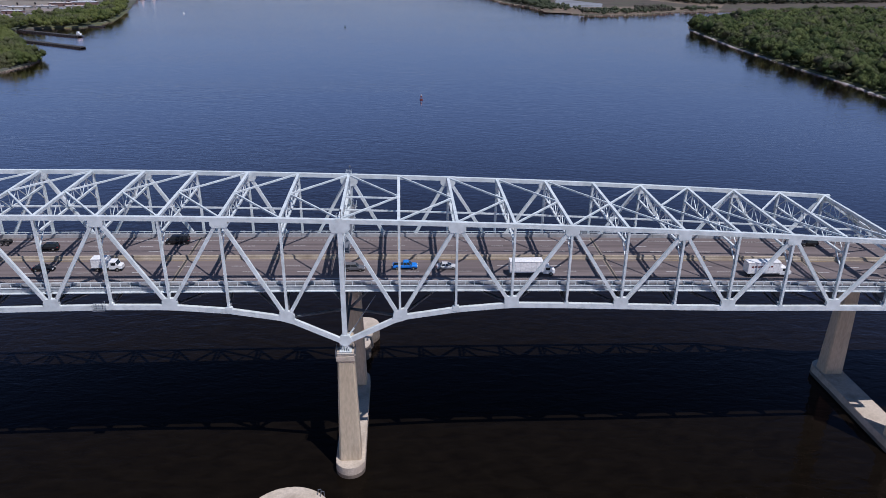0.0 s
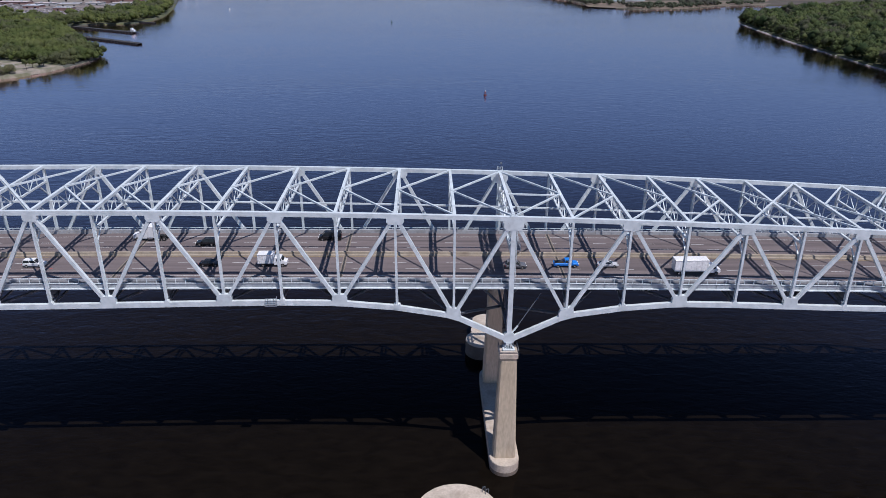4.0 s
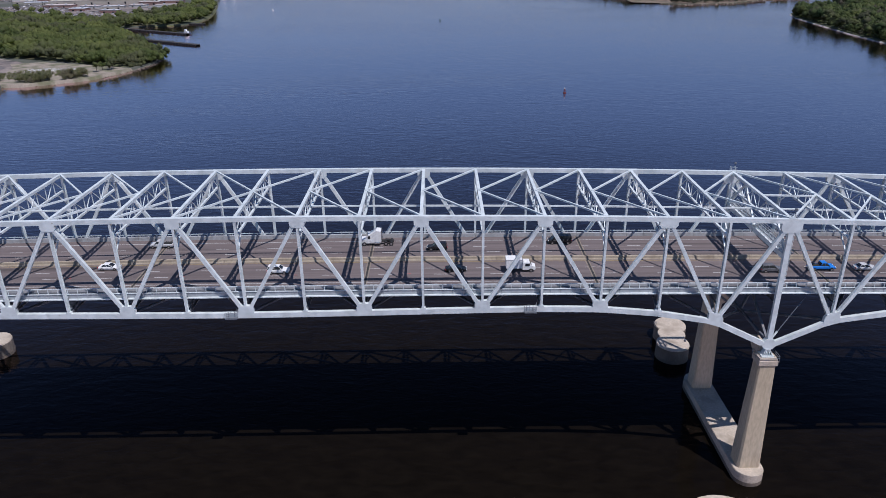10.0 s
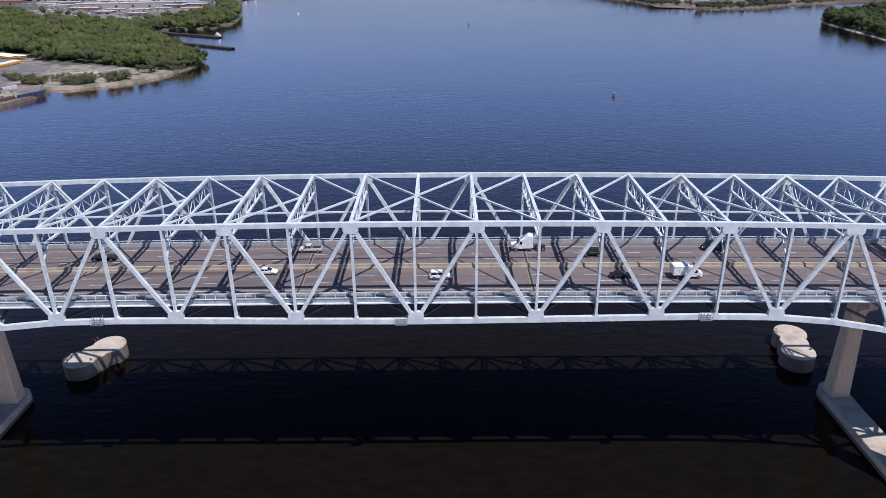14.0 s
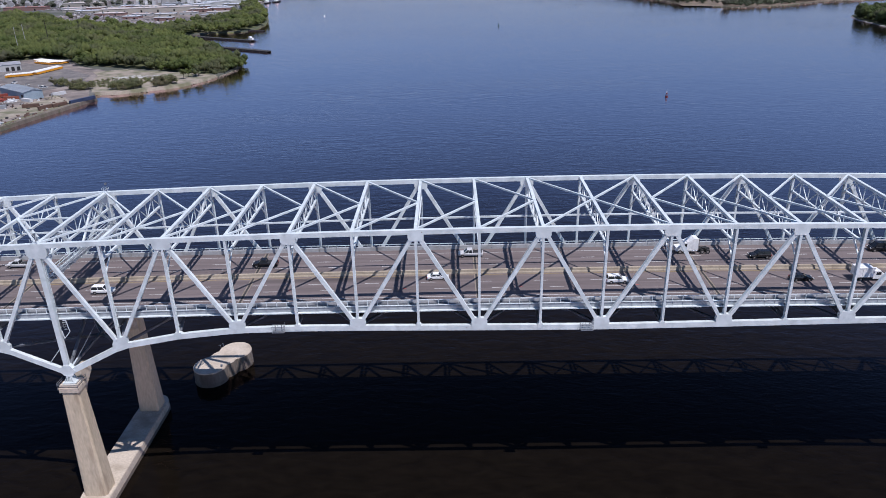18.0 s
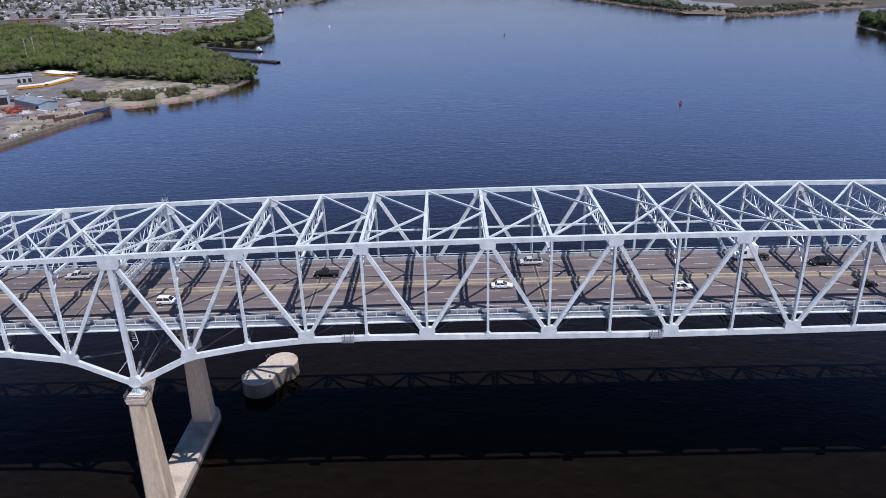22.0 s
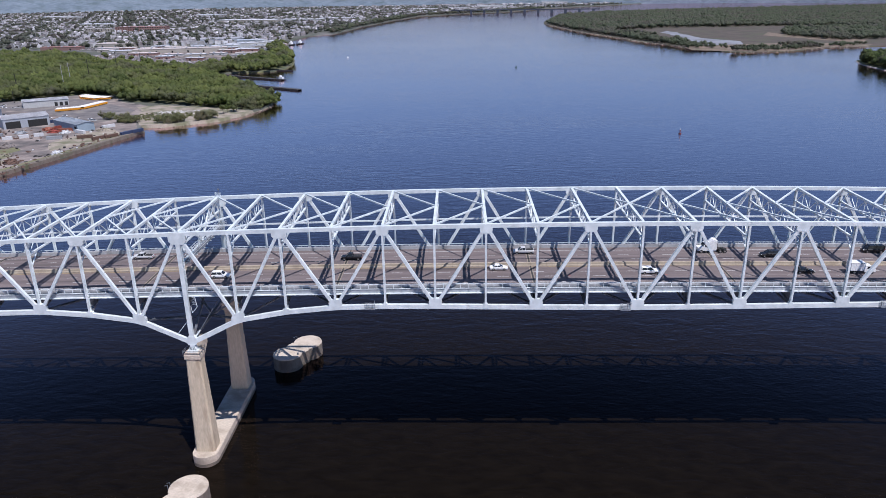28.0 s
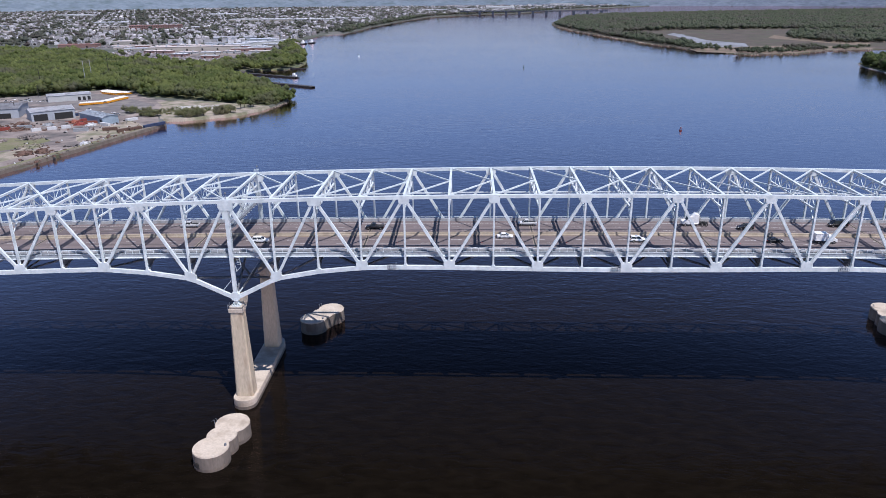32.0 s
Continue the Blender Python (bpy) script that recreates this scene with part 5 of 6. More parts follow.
def box_truck(label, x, y, length, height, bars=False, flip=False, stripe=None):
    v = thing("box_truck", label, "truck", group="traffic on the bridge")
    white = paint("white", (0.74, 0.74, 0.73))
    h = length / 2
    bm = B()
    slab(bm, -h, h, -1.2, 1.2, 1.0, 1.0 + height)
    bmesh.ops.bevel(bm, geom=bm.edges[:], offset=0.06, segments=1, affect="EDGES")
    box = part("cargo_box", bm, white, v)
    bm = B()
    for s in (-1.215, 1.215):
        for z in (1.05, 0.93 + height):
            beam(bm, (-h, s, z), (h, s, z), 0.05, 0.12)
        for k in range(int(length / 1.2) + 1):
            beam(bm, (-h + 0.05 + k * 1.2, s, 1.0), (-h + 0.05 + k * 1.2, s, 1.0 + height), 0.035, 0.03, (1, 0, 0))
    part("box_trim", bm, paint("silver", (0.5, 0.5, 0.5)), box)
    if bars:
        bm = B()
        for k in range(7):
            slab(bm, -h + 0.8 + k * 0.75, -h + 1.35 + k * 0.75, -1.24, -1.205, 0.5 + height * 0.75, 0.85 + height * 0.75)
        part("marking_bar", bm, paint("dark_red", (0.12, 0.03, 0.03)), box, "dark lettering bars")
    bm = B()
    slab(bm, -h + 0.2, h + 1.6, -0.45, 0.45, 0.6, 0.98)
    part("chassis", bm, BLACK, v)
    cab(v, h + 0.08, 1.05, 0.55, 1.75, white, 0.7)
    wheels(v, (-h + 1.2, h + 1.9), 1.1, 0.45, 0.35)
    v.matrix_world = Matrix.Translation((x, y, road_z(x))) @ Matrix.Rotation(math.pi if flip else 0, 4, "Z")


def tractor(label, x, y, flip=True):
    v = thing("truck_tractor", label, "truck", group="traffic on the bridge")
    white = paint("white", (0.74, 0.74, 0.73))
    bm = B()
    loft(bm, [[(a, s * 1.2, z) for s, z in ((-1, 0.9), (1, 0.9), (1, t), (-1, t))] for a, t in ((-0.6, 3.7), (0.5, 3.85), (1.4, 3.2), (1.95, 2.95))])
    part("sleeper", bm, white, v)
    cab(v, 1.0, 1.15, 0.7, 2.1, white, 1.3)
    bm = B()
    slab(bm, -3.6, 1.2, -0.45, 0.45, 0.75, 1.05)
    part("chassis", bm, BLACK, v)
    bm = B()
    tube(bm, (-2.3, 0, 1.05), (-2.3, 0, 1.2), 0.55, 14)
    part("fifth_wheel", bm, BLACK, v)
    for s in (-1, 1):
        bm = B()
        tube(bm, (-0.75, s * 1.05, 0.9), (-0.75, s * 1.05, 3.9), 0.08, 8)
        part("exhaust_stack", bm, CHROME, v)
        bm = B()
        tube(bm, (-0.4, s * 1.0, 0.75), (0.9, s * 1.0, 0.75), 0.32, 12)
        part("fuel_tank", bm, CHROME, v)
    wheels(v, (-3.0, -1.75, 3.4), 1.15, 0.5, 0.4)
    v.matrix_world = Matrix.Translation((x, y, road_z(x))) @ Matrix.Rotation(math.pi if flip else 0, 4, "Z")


SILVER, DARK, WHITE_P, BLUE, GREY = (0.45, 0.45, 0.46), (0.012, 0.012, 0.014), (0.74, 0.74, 0.73), (0.02, 0.19, 0.62), (0.12, 0.12, 0.13)
box_truck("white box van in the slow carriageway lane", -54.3, 9.9, 3.6, 2.1)
box_truck("white box truck driving over the bridge", 41.0, 6.6, 7.6, 2.7)
box_truck("white box truck with dark lettering bars on its side", 96.5, 6.6, 7.8, 2.7, True)
car("silver saloon car driving over the bridge", 23.2, 9.9, "silver", SILVER)
car("dark grey car under the pier frame", 2.0, 8.9, "grey", GREY, "suv")
car("bright blue pickup truck with chrome wheels", 13.6, 9.9, "blue", BLUE, "pickup")
car("black van driving towards the town", -41.8, 25.0, "black", DARK, "van", True)
car("black car in the middle lane", -67.0, 9.9, "black", DARK)
car("white car beside the median barrier", -144.3, 13.0, "white", WHITE_P)
car("black sport utility car driving towards the town", -71.1, 21.7, "black", DARK, "suv", True)
car("silver pickup truck driving towards the town", -136.8, 25.0, "silver", SILVER, "pickup", True)
car("black pickup truck driving towards the town", -184.0, 21.7, "black", DARK, "pickup", True)
tractor("white truck tractor without its trailer", -85.0, 25.2)
car("silver pickup truck near the pier", -243.0, 25.0, "silver", SILVER, "pickup", True)
car("white sport utility car near the pier", -216.4, 9.9, "white", WHITE_P, "suv")
car("white saloon car in the middle lane", -106.0, 9.9, "white", WHITE_P, "suv")
car("dark car driving towards the town", 118.0, 25.0, "black", DARK, "suv", True)

# ---- docks, buoys and boats ----
def wharf(a, b, width, z, label):
    w = thing("wharf", label, "wharf")
    a, b = Vector((*a, 0)), Vector((*b, 0))
    d = (b - a).normalized()
    s = Vector((-d.y, d.x, 0))
    bm = B()
    beam(bm, a + Vector((0, 0, z - 0.3)), b + Vector((0, 0, z - 0.3)), width, 0.6)
    part("deck", bm, WHARF_TOP, w)
    for e in (-1, 1):
        bm = B()
        beam(bm, a + s * e * (width / 2 - 0.2) + Vector((0, 0, z / 2 - 0.9)), b + s * e * (width / 2 - 0.2) + Vector((0, 0, z / 2 - 0.9)), 0.5, z + 0.6)
        part("timber_wall", bm, TIMBER, w)
    n = int((b - a).length / 6)
    for k in range(n + 1):
        for e in (-1, 1):
            p = a + d * (k * 6) + s * e * (width / 2 + 0.25)
            bm = B()
            tube(bm, (p.x, p.y, -2), (p.x, p.y, z + 0.5), 0.28, 7)
            part("timber_post", bm, TIMBER, w)


wharf((-447, 795), (-352, 732), 7, 1.9, "long dark timber wharf reaching into the river")
wharf((-505, 905), (-398, 838), 6, 1.9, "dark timber wharf below the wooded spit")
wharf((-440, 965), (-410, 955), 4, 1.6, "short low timber jetty beside the spit")
boat = thing("workboat", "white workboat moored at the wharf", "boat", at=(-402, 846, 0.1), turn=150)
bm = B()
loft(bm, [[(x, -w * 0.6, 0.0), (x, w * 0.6, 0.0), (x, w, 1.5 + r), (x, -w, 1.5 + r)] for x, w, r in ((-8, 2.0, 0), (0, 2.4, 0), (5, 2.0, 0.3), (8.5, 0.3, 0.9))])
part("hull", bm, plain("boat_hull", (0.05, 0.06, 0.09)), boat)
bm = B()
slab(bm, -4, 2.5, -1.6, 1.6, 1.5, 4.0)
slab(bm, -1, 2.2, -1.3, 1.3, 4.0, 6.0)
part("deckhouse", bm, paint("white", WHITE_P), boat)
for x, y, top, c, lab in ((30.0, 437.6, 4.2, (0.13, 0.025, 0.025), "dark red river buoy with a lattice top"), (-67.0, 968.0, 4.5, (0.02, 0.05, 0.03), "dark channel buoy in the river"), (-356.0, 1170.0, 3.5, (0.75, 0.75, 0.74), "white channel buoy in the river")):
    b = thing("buoy", lab, "buoy", group="channel buoys", at=(x, y, 0))
    m = plain("buoy_paint", c)
    bm = B()
    prism(bm, arc(0, 0, 1.25, k=14), -0.8, 0.7, 0.95)
    part("float", bm, m, b)
    bm = B()
    for k in range(4):
        a = math.pi / 2 * k
        tube(bm, (0.95 * math.cos(a), 0.95 * math.sin(a), 0.7), (0.3 * math.cos(a), 0.3 * math.sin(a), top - 1), 0.08, 5)
    prism(bm, arc(0, 0, 0.75, k=4), top - 2.2, top - 1.0, 0.6)
    part("tower", bm, m, b)
    bm = B()
    tube(bm, (0, 0, top - 1.0), (0, 0, top), 0.25, 8)
    part("lantern", bm, LAMP_WHITE, b)
for x, y, lab in ((-518, 1530, "white tug moored by the town bank"), (-532, 1500, "dark barge moored by the town bank")):
    s = thing("moored_boat", lab, "boat", at=(x, y, 0), turn=70)
    bm = B()
    loft(bm, [[(a, -w * 0.7, 0), (a, w * 0.7, 0), (a, w, 2.2), (a, -w, 2.2)] for a, w in ((-14, 3.5), (8, 3.8), (15, 0.8))])
    part("hull", bm, plain("boat_hull_dark", (0.05, 0.045, 0.045)), s)
    bm = B()
    slab(bm, -6, 3, -2.4, 2.4, 2.2, 6)
    slab(bm, -2, 1.5, -1.6, 1.6, 6, 9.5)
    part("deckhouse", bm, paint("white", WHITE_P), s)

# ---- the yard behind the quay ----
G0 = 2.4


def shed(name, label, corner, along, size, eave, ridge, wall_m, roof_m, doors=(), low=False):
    """A gabled shed: its near corner, the angle of its long side, (length, depth), heights, and door openings along the long side."""
    s = thing(name, label, "building", at=(*corner, G0), turn=along)
    L, D = size
    bm = B()
    prof = [(0, 0), (D, 0), (D, eave), (D / 2, ridge), (0, eave)]
    ends = [[bm.verts.new((x, y, z)) for y, z in prof] for x in (0, L)]
    for k in range(5):
        bm.faces.new((ends[0][k], ends[0][(k + 1) % 5], ends[1][(k + 1) % 5], ends[1][k]))
    bm.faces.new(ends[0])
    bm.faces.new(ends[1][::-1])
    part("wall", bm, wall_m, s)
    for y0, y1, z0, z1 in ((-0.5, D / 2, eave - 0.02, ridge + 0.1), (D / 2, D + 0.5, ridge + 0.1, eave - 0.02)):
        bm = B()
        v = [bm.verts.new(p) for p in ((-0.6, y0, z0 + 0.1), (L + 0.6, y0, z0 + 0.1), (L + 0.6, y1, z1 + 0.1), (-0.6, y1, z1 + 0.1))]
        bmesh.ops.solidify(bm, geom=[bm.faces.new(v)], thickness=0.18)
        part("roof", bm, roof_m, s)
    bm = B()
    for k in range(int(L / 6) + 1):
        beam(bm, (k * 6, -0.55, eave + 0.12), (k * 6, D / 2, ridge + 0.26), 0.12, 0.08)
    part("roof_seam", bm, roof_m, s)
    # each opening is a solid black slab standing for the shade inside
    for x0, x1, h in doors:
        bm = B()
        slab(bm, x0, x1, -0.08, 0.3, 0.0, h)
        part("door", bm, BLACK, s, "black panel for the shade in an open doorway")
    return s


WALL_GREY = plain("shed_wall_grey", (0.32, 0.34, 0.37), 0.7, size=8)
WALL_BLUE = plain("shed_wall_blue", (0.25, 0.31, 0.36), 0.6, size=8)
WALL_PALE = plain("shed_wall_pale", (0.40, 0.40, 0.39), 0.7, size=8)
ROOF_PALE = mat("pale_metal_roof", (0.48, 0.49, 0.52), (0.58, 0.58, 0.60), 12.0, 1.0, 0.5, c=(0.35, 0.33, 0.32), stain=9.0, level=0.58)
ROOF_GREY = mat("grey_roof", (0.26, 0.26, 0.28), (0.36, 0.36, 0.38), 14.0, 1.2, 0.7, c=(0.45, 0.44, 0.43), stain=18.0, level=0.55)
ROOF_BLUE = mat("blue_metal_roof", (0.40, 0.44, 0.49), (0.47, 0.51, 0.55), 9.0, 1.0, 0.45)
shed("workshop_shed", "pale workshop shed with dark doors beside the bus park", (-619, 596), 33, (44, 24), 6.5, 8.0, WALL_PALE, ROOF_PALE, ((30, 33, 4), (35, 38, 4), (40, 43, 4)))
shed("warehouse", "grey steel warehouse with a pale roof and wide dark openings", (-566, 474), 40, (38, 24), 8.5, 11.0, WALL_GREY, ROOF_PALE, ((2, 14, 6.2), (20, 36, 6.2)))
shed("warehouse", "long grey flat warehouse with a dull roof", (-640, 478), 20, (52, 46), 9.0, 10.5, WALL_GREY, ROOF_GREY, ((6, 20, 5), (28, 45, 5)))
shed("tool_shed", "blue-grey metal shed with a dark door", (-526, 486), -38, (46, 15), 6.5, 8.0, WALL_BLUE, ROOF_BLUE, ((40, 44, 4.5),))
shed("garage", "low pale roofed garage at the yard's edge", (-690, 520), 15, (40, 30), 6.0, 7.2, WALL_PALE, ROOF_GREY)


def container(label, x, y, turn, m, size=(12.2, 2.44, 2.6), name="container"):
    c = thing(name, label, "container", group="containers in the yard", at=(x, y, G0), turn=turn)
    L, W, Hh = size
    bm = B()
    slab(bm, 0, L, 0, W, 0.0, Hh)
    for k in range(int(L / 0.9)):
        slab(bm, 0.3 + k * 0.9, 0.6 + k * 0.9, -0.06, -0.003, 0.2, Hh - 0.1)
    part("box", bm, m, c)
    bm = B()
    for s in (0.3, W / 2 + 0.05):
        slab(bm, L + 0.003, L + 0.08, s, s + W / 2 - 0.35, 0.15, Hh - 0.15)
    part("door", bm, m, c)
    return c


C_WHITE, C_RUST, C_BLUE, C_RED, C_GREY, C_ORANGE = (plain("box_white", (0.5, 0.5, 0.5)), RUST, plain("box_blue", (0.025, 0.04, 0.085)), plain("box_red", (0.22, 0.05, 0.035)), plain("box_grey", (0.25, 0.26, 0.27)), plain("box_orange", (0.22, 0.075, 0.045)))
for x, y, turn, m, lab in ((-537, 424, 38, C_WHITE, "white site container standing on the yard"), (-527, 431, 38, C_WHITE, "white site container standing on the yard"), (-518, 438, 38, C_WHITE, "white site container standing on the yard"), (-458, 420, 60, C_RUST, "rust-brown open skip by the quay"),
                           (-451, 428, 62, C_RUST, "rust-brown open skip by the quay"), (-443, 440, 66, C_BLUE, "dark blue container on the quay"), (-438, 450, 66, C_BLUE, "dark blue container on the quay"), (-476, 428, 20, C_RUST, "rust-brown container on bare dirt"), (-500, 424, 20, C_GREY, "grey container on bare dirt"),
                           (-520, 474, 30, C_RED, "red container behind the shed"), (-510, 462, 10, C_ORANGE, "orange container behind the shed"), (-492, 456, -30, C_WHITE, "white container behind the shed"), (-548, 500, 40, C_BLUE, "blue container beside the warehouse"), (-475, 474, 60, C_WHITE, "white trailer near the quay"), (-560, 440, 10, C_GREY, "grey container on bare dirt"), (-570, 425, 50, C_RED, "dull red container on bare dirt")):
    container(lab, x, y, turn, m, (7.5, 2.44, 2.6) if "site" in lab else (12.2, 2.44, 2.6))


def heap(name, label, x, y, r, h, m, seed):
    """A loose pile of uneven pieces."""
    g = np.random.default_rng(seed)
    bm = B()
    for _ in range(46):
        a, d = g.uniform(0, 6.28), r * math.sqrt(g.uniform(0, 1))
        z = h * max(0.0, 1 - d / r) * g.uniform(0.3, 1.0)
        p = Vector((x + d * math.cos(a), y + d * math.sin(a), G0 + z + 0.2))
        q = p + Vector(g.normal(size=3).tolist()) * (0.25 * r)
        q.z = max(G0 + 0.1, q.z * 0.4 + p.z * 0.6)
        beam(bm, p, q, g.uniform(0.3, 1.0), g.uniform(0.2, 0.8))
    prism(bm, arc(x, y, r * 0.9, k=12), G0 - 0.1, G0 + h * 0.7, 0.25, (x, y))
    return solid(name, bm, m, label, "heap", group="heaps in the yard")


for k, (x, y, r, h, m, lab) in enumerate(((-490, 334, 7, 4, RUST, "heap of rusty scrap near the quay"), (-480, 341, 6, 4, RUST, "heap of rusty scrap near the quay"), (-523, 470, 6, 4, C_ORANGE, "heap of orange road barriers"), (-512, 460, 6, 3, C_RED, "heap of red machinery parts"), (-565, 455, 8, 5, RUST, "rusty scrap heap by the warehouse"),
                                          (-555, 432, 8, 4, RUST, "rusty heap of loose metal"), (-470, 466, 6, 3, SAND, "pale heap of broken rubble"), (-464, 374, 4, 2, C_WHITE, "pile of pale old tanks"), (-500, 456, 5, 2.5, C_WHITE, "pile of white steel drums"), (-585, 445, 9, 5, RUST, "brown heap of loose metal scrap"), (-540, 455, 5, 3, C_GREY, "heap of grey steel beams"),
                                          (-520, 395, 10, 2.5, DIRT, "low mound of brown dirt"), (-500, 360, 9, 2, SAND, "low mound of pale sand"), (-545, 380, 12, 3, DIRT, "wide mound of brown dirt"))):
    heap("scrap_mound" if m is RUST else "mound", lab, x, y, r, h, m, 40 + k)

# parked school buses
BUS_Y, BUS_W = plain("bus_yellow", (0.62, 0.27, 0.02), 0.35), plain("bus_roof_white", (0.72, 0.70, 0.66), 0.4)
bus0 = thing("school_bus", "yellow school bus with a white roof parked in a row", "bus", group="parked school buses")
bm = B()
slab(bm, -5, 4, -1.2, 1.2, 0.6, 2.5)
slab(bm, 4, 5.4, -1.0, 1.0, 0.6, 1.7)
part("body", bm, BUS_Y, bus0)
bm = B()
loft(bm, [[(x, -1.2, 2.5), (x, 1.2, 2.5), (x, 0.95, 2.95), (x, 0, 3.08), (x, -0.95, 2.95)] for x in (-5, 4)])
part("roof", bm, BUS_W, bus0)
for s in (-1.215, 1.215):
    bm = B()
    slab(bm, -4.7, 3.65, s - 0.02, s + 0.02, 1.75, 2.35)
    part("window_band", bm, GLASS_DARK, bus0)
wheels(bus0, (-3.2, 4.4), 1.15, 0.48, 0.3)
n = 0
for line, count in ((((-573, 576), (-553, 588), (-546, 627)), 26), (((-597, 680), (-575, 667), (-556, 658)), 13), (((-590, 668), (-566, 655)), 8)):
    pts = [Vector((*p, G0)) for p in line]
    length = [0.0]
    for a, b in zip(pts, pts[1:]):
        length.append(length[-1] + (b - a).length)
    for k in range(count):
        d = length[-1] * (k + 0.5) / count
        for a, b, l0, l1 in zip(pts, pts[1:], length, length[1:]):
            if l0 <= d <= l1:
                p = a.lerp(b, (d - l0) / (l1 - l0))
                way = math.atan2(b.y - a.y, b.x - a.x)
        m = Matrix.Translation(p) @ Matrix.Rotation(way + radians(72 + random.uniform(-4, 4)), 4, "Z")
        if n == 0:
            bus0.matrix_world = m
        else:
            copy_thing(bus0, m)
        n += 1

# parked cars in the lots: one simple shape copied, with its own parts
lot = thing("parked_car", "small parked car in the yard", "car", group="cars parked in the yard")
bm = B()
loft(bm, [body_ring(a, 0.88 * b, 0.3, z) for a, b, z in ((-2.2, 0.9, 0.8), (-1.9, 1, 0.9), (1.2, 1, 0.92), (2.2, 0.88, 0.7))])
part("body", bm, plain("parked_paint", (0.5, 0.5, 0.5), 0.3), lot)
bm = B()
loft(bm, [[(a, s * w, z) for a, w, z in ((-1.5, 0.8, 0.88), (0.95, 0.8, 0.88), (0.2, 0.65, 1.42), (-1.0, 0.65, 1.42))] for s in (-1, 1)])
part("glazing", bm, GLASS_DARK, lot)
wheels(lot, (-1.4, 1.35), 0.84, 0.33)
g = np.random.default_rng(5)
for k in range(46):
    x, y = [(-665 + g.uniform(-25, 50), 610 + g.uniform(-12, 10)), (-530 + g.uniform(-40, 30), 520 + g.uniform(-10, 25)), (-600 + g.uniform(-30, 20), 545 + g.uniform(-18, 12))][k % 3]
    m = pose(x, y, 2.46 if k % 3 else 2.36, 0, 0, g.uniform(0, 40))
    if k == 0:
        lot.matrix_world = m
    else:
        copy_thing(lot, m)

# masts and pylons
for x, y, h, r, m, lab in ((-640, 722, 34, 0.4, WALL_PALE, "tall pale mast behind the yard"), (-643, 745, 34, 0.4, WALL_PALE, "tall pale mast behind the yard"), (-667, 840, 30, 0.5, TIMBER, "dark power pole in the wood"), (-673, 939, 30, 0.5, TIMBER, "dark power pole in the wood"), (-660, 995, 30, 0.5, TIMBER, "dark power pole in the wood"),
                           (-688, 704, 26, 0.5, TIMBER, "dark power pole in the wood"), (-600, 505, 16, 0.3, TIMBER, "dark lamp pole in the yard"), (-655, 640, 14, 0.3, TIMBER, "dark lamp pole in the yard")):
    p = thing("utility_pole", lab, "pole", at=(x, y, 2))
    bm = B()
    tube(bm, (0, 0, 0), (0, 0, h), r, 7, r * 0.6)
    part("shaft", bm, m, p)
    bm = B()
    beam(bm, (-1.6, 0, h - 1.5), (1.6, 0, h - 1.5), 0.2, 0.25)
    part("crossarm", bm, m, p)

# ---- trees standing alone near the water ----
def tree(x, y, h, r, seed, material, label, z=2.2, dense=0.98, seat=0.56):
    t = thing("tree", label, "tree", group="trees along the shore", at=(x, y, z))
    g = np.random.default_rng(seed)
    bm = B()
    tube(bm, (0, 0, -0.3), (0, 0, h * 0.55), 0.28, 7, 0.12)
    for k in range(5):
        a = g.uniform(0, 6.28)
        tube(bm, (0, 0, h * g.uniform(0.22, 0.5)), (math.cos(a) * r * 0.6, math.sin(a) * r * 0.6, h * g.uniform(0.55, 0.8)), 0.12, 5, 0.04)
    part("trunk", bm, BARK, t)
    v, f = crowns(g, np.zeros((1, 3)), np.array([h]), np.array([r]), 9, 34, 0.45, dense=dense, seat=seat)
    part("crown", tri_mesh("crown", v, f, material), None, t)


g = np.random.default_rng(21)
for x, y, h, r in ((-428, 503, 10.5, 3.4), (-418, 501, 11.5, 3.6), (-414, 508, 9.5, 3.0), (-398, 517, 12.5, 3.6), (-402, 512, 10.5, 3.2), (-393, 525, 9.5, 3.0), (-468, 506, 8.5, 3.0), (-459, 505, 7.0, 2.6)):
    tree(x, y, h, r, int(-x), SCRUB, "young feathery willow on the sand", dense=0.6, seat=0.44)
for k in range(18, 34):
    f = k / 33
    px = np.interp(f, np.linspace(0, 1, 8), [-478, -470, -425, -400, -388, -376, -368, -366])
    py = np.interp(f, np.linspace(0, 1, 8), [515, 505, 512, 522, 548, 576, 600, 640])
    tree(px + g.uniform(-6, 3), py + g.uniform(-2, 8), g.uniform(8, 12), g.uniform(3.5, 5), 300 + k, LEAF, "leafy green tree at the point")
for k in range(36):
    f = k / 35
    px = np.interp(f, np.linspace(0, 1, 6), [430, 434, 434, 438, 452, 470])
    py = np.interp(f, np.linspace(0, 1, 6), [380, 500, 610, 750, 920, 995])
    tree(px + g.uniform(0, 5), py + g.uniform(-4, 4), g.uniform(9, 14), g.uniform(4, 6), 400 + k, LEAF_DARK, "dark green tree leaning over the stony shore", 1.8)

# ---- the town ----
# bright walls and roofs held down, putting haze over the town into colour
HOUSE_WALL = mat("house_walls", (0.30, 0.285, 0.285), (0.55, 0.54, 0.55), 13.0, 4.0, 0.85, c=(0.17, 0.10, 0.085), stain=40.0, island=0.5, level=0.56)
HOUSE_ROOF = mat("house_roofs", (0.135, 0.128, 0.135), (0.27, 0.25, 0.26), 12.0, 5.0, 0.85, c=(0.66, 0.65, 0.66), stain=12.0, island=0.5, level=0.53)


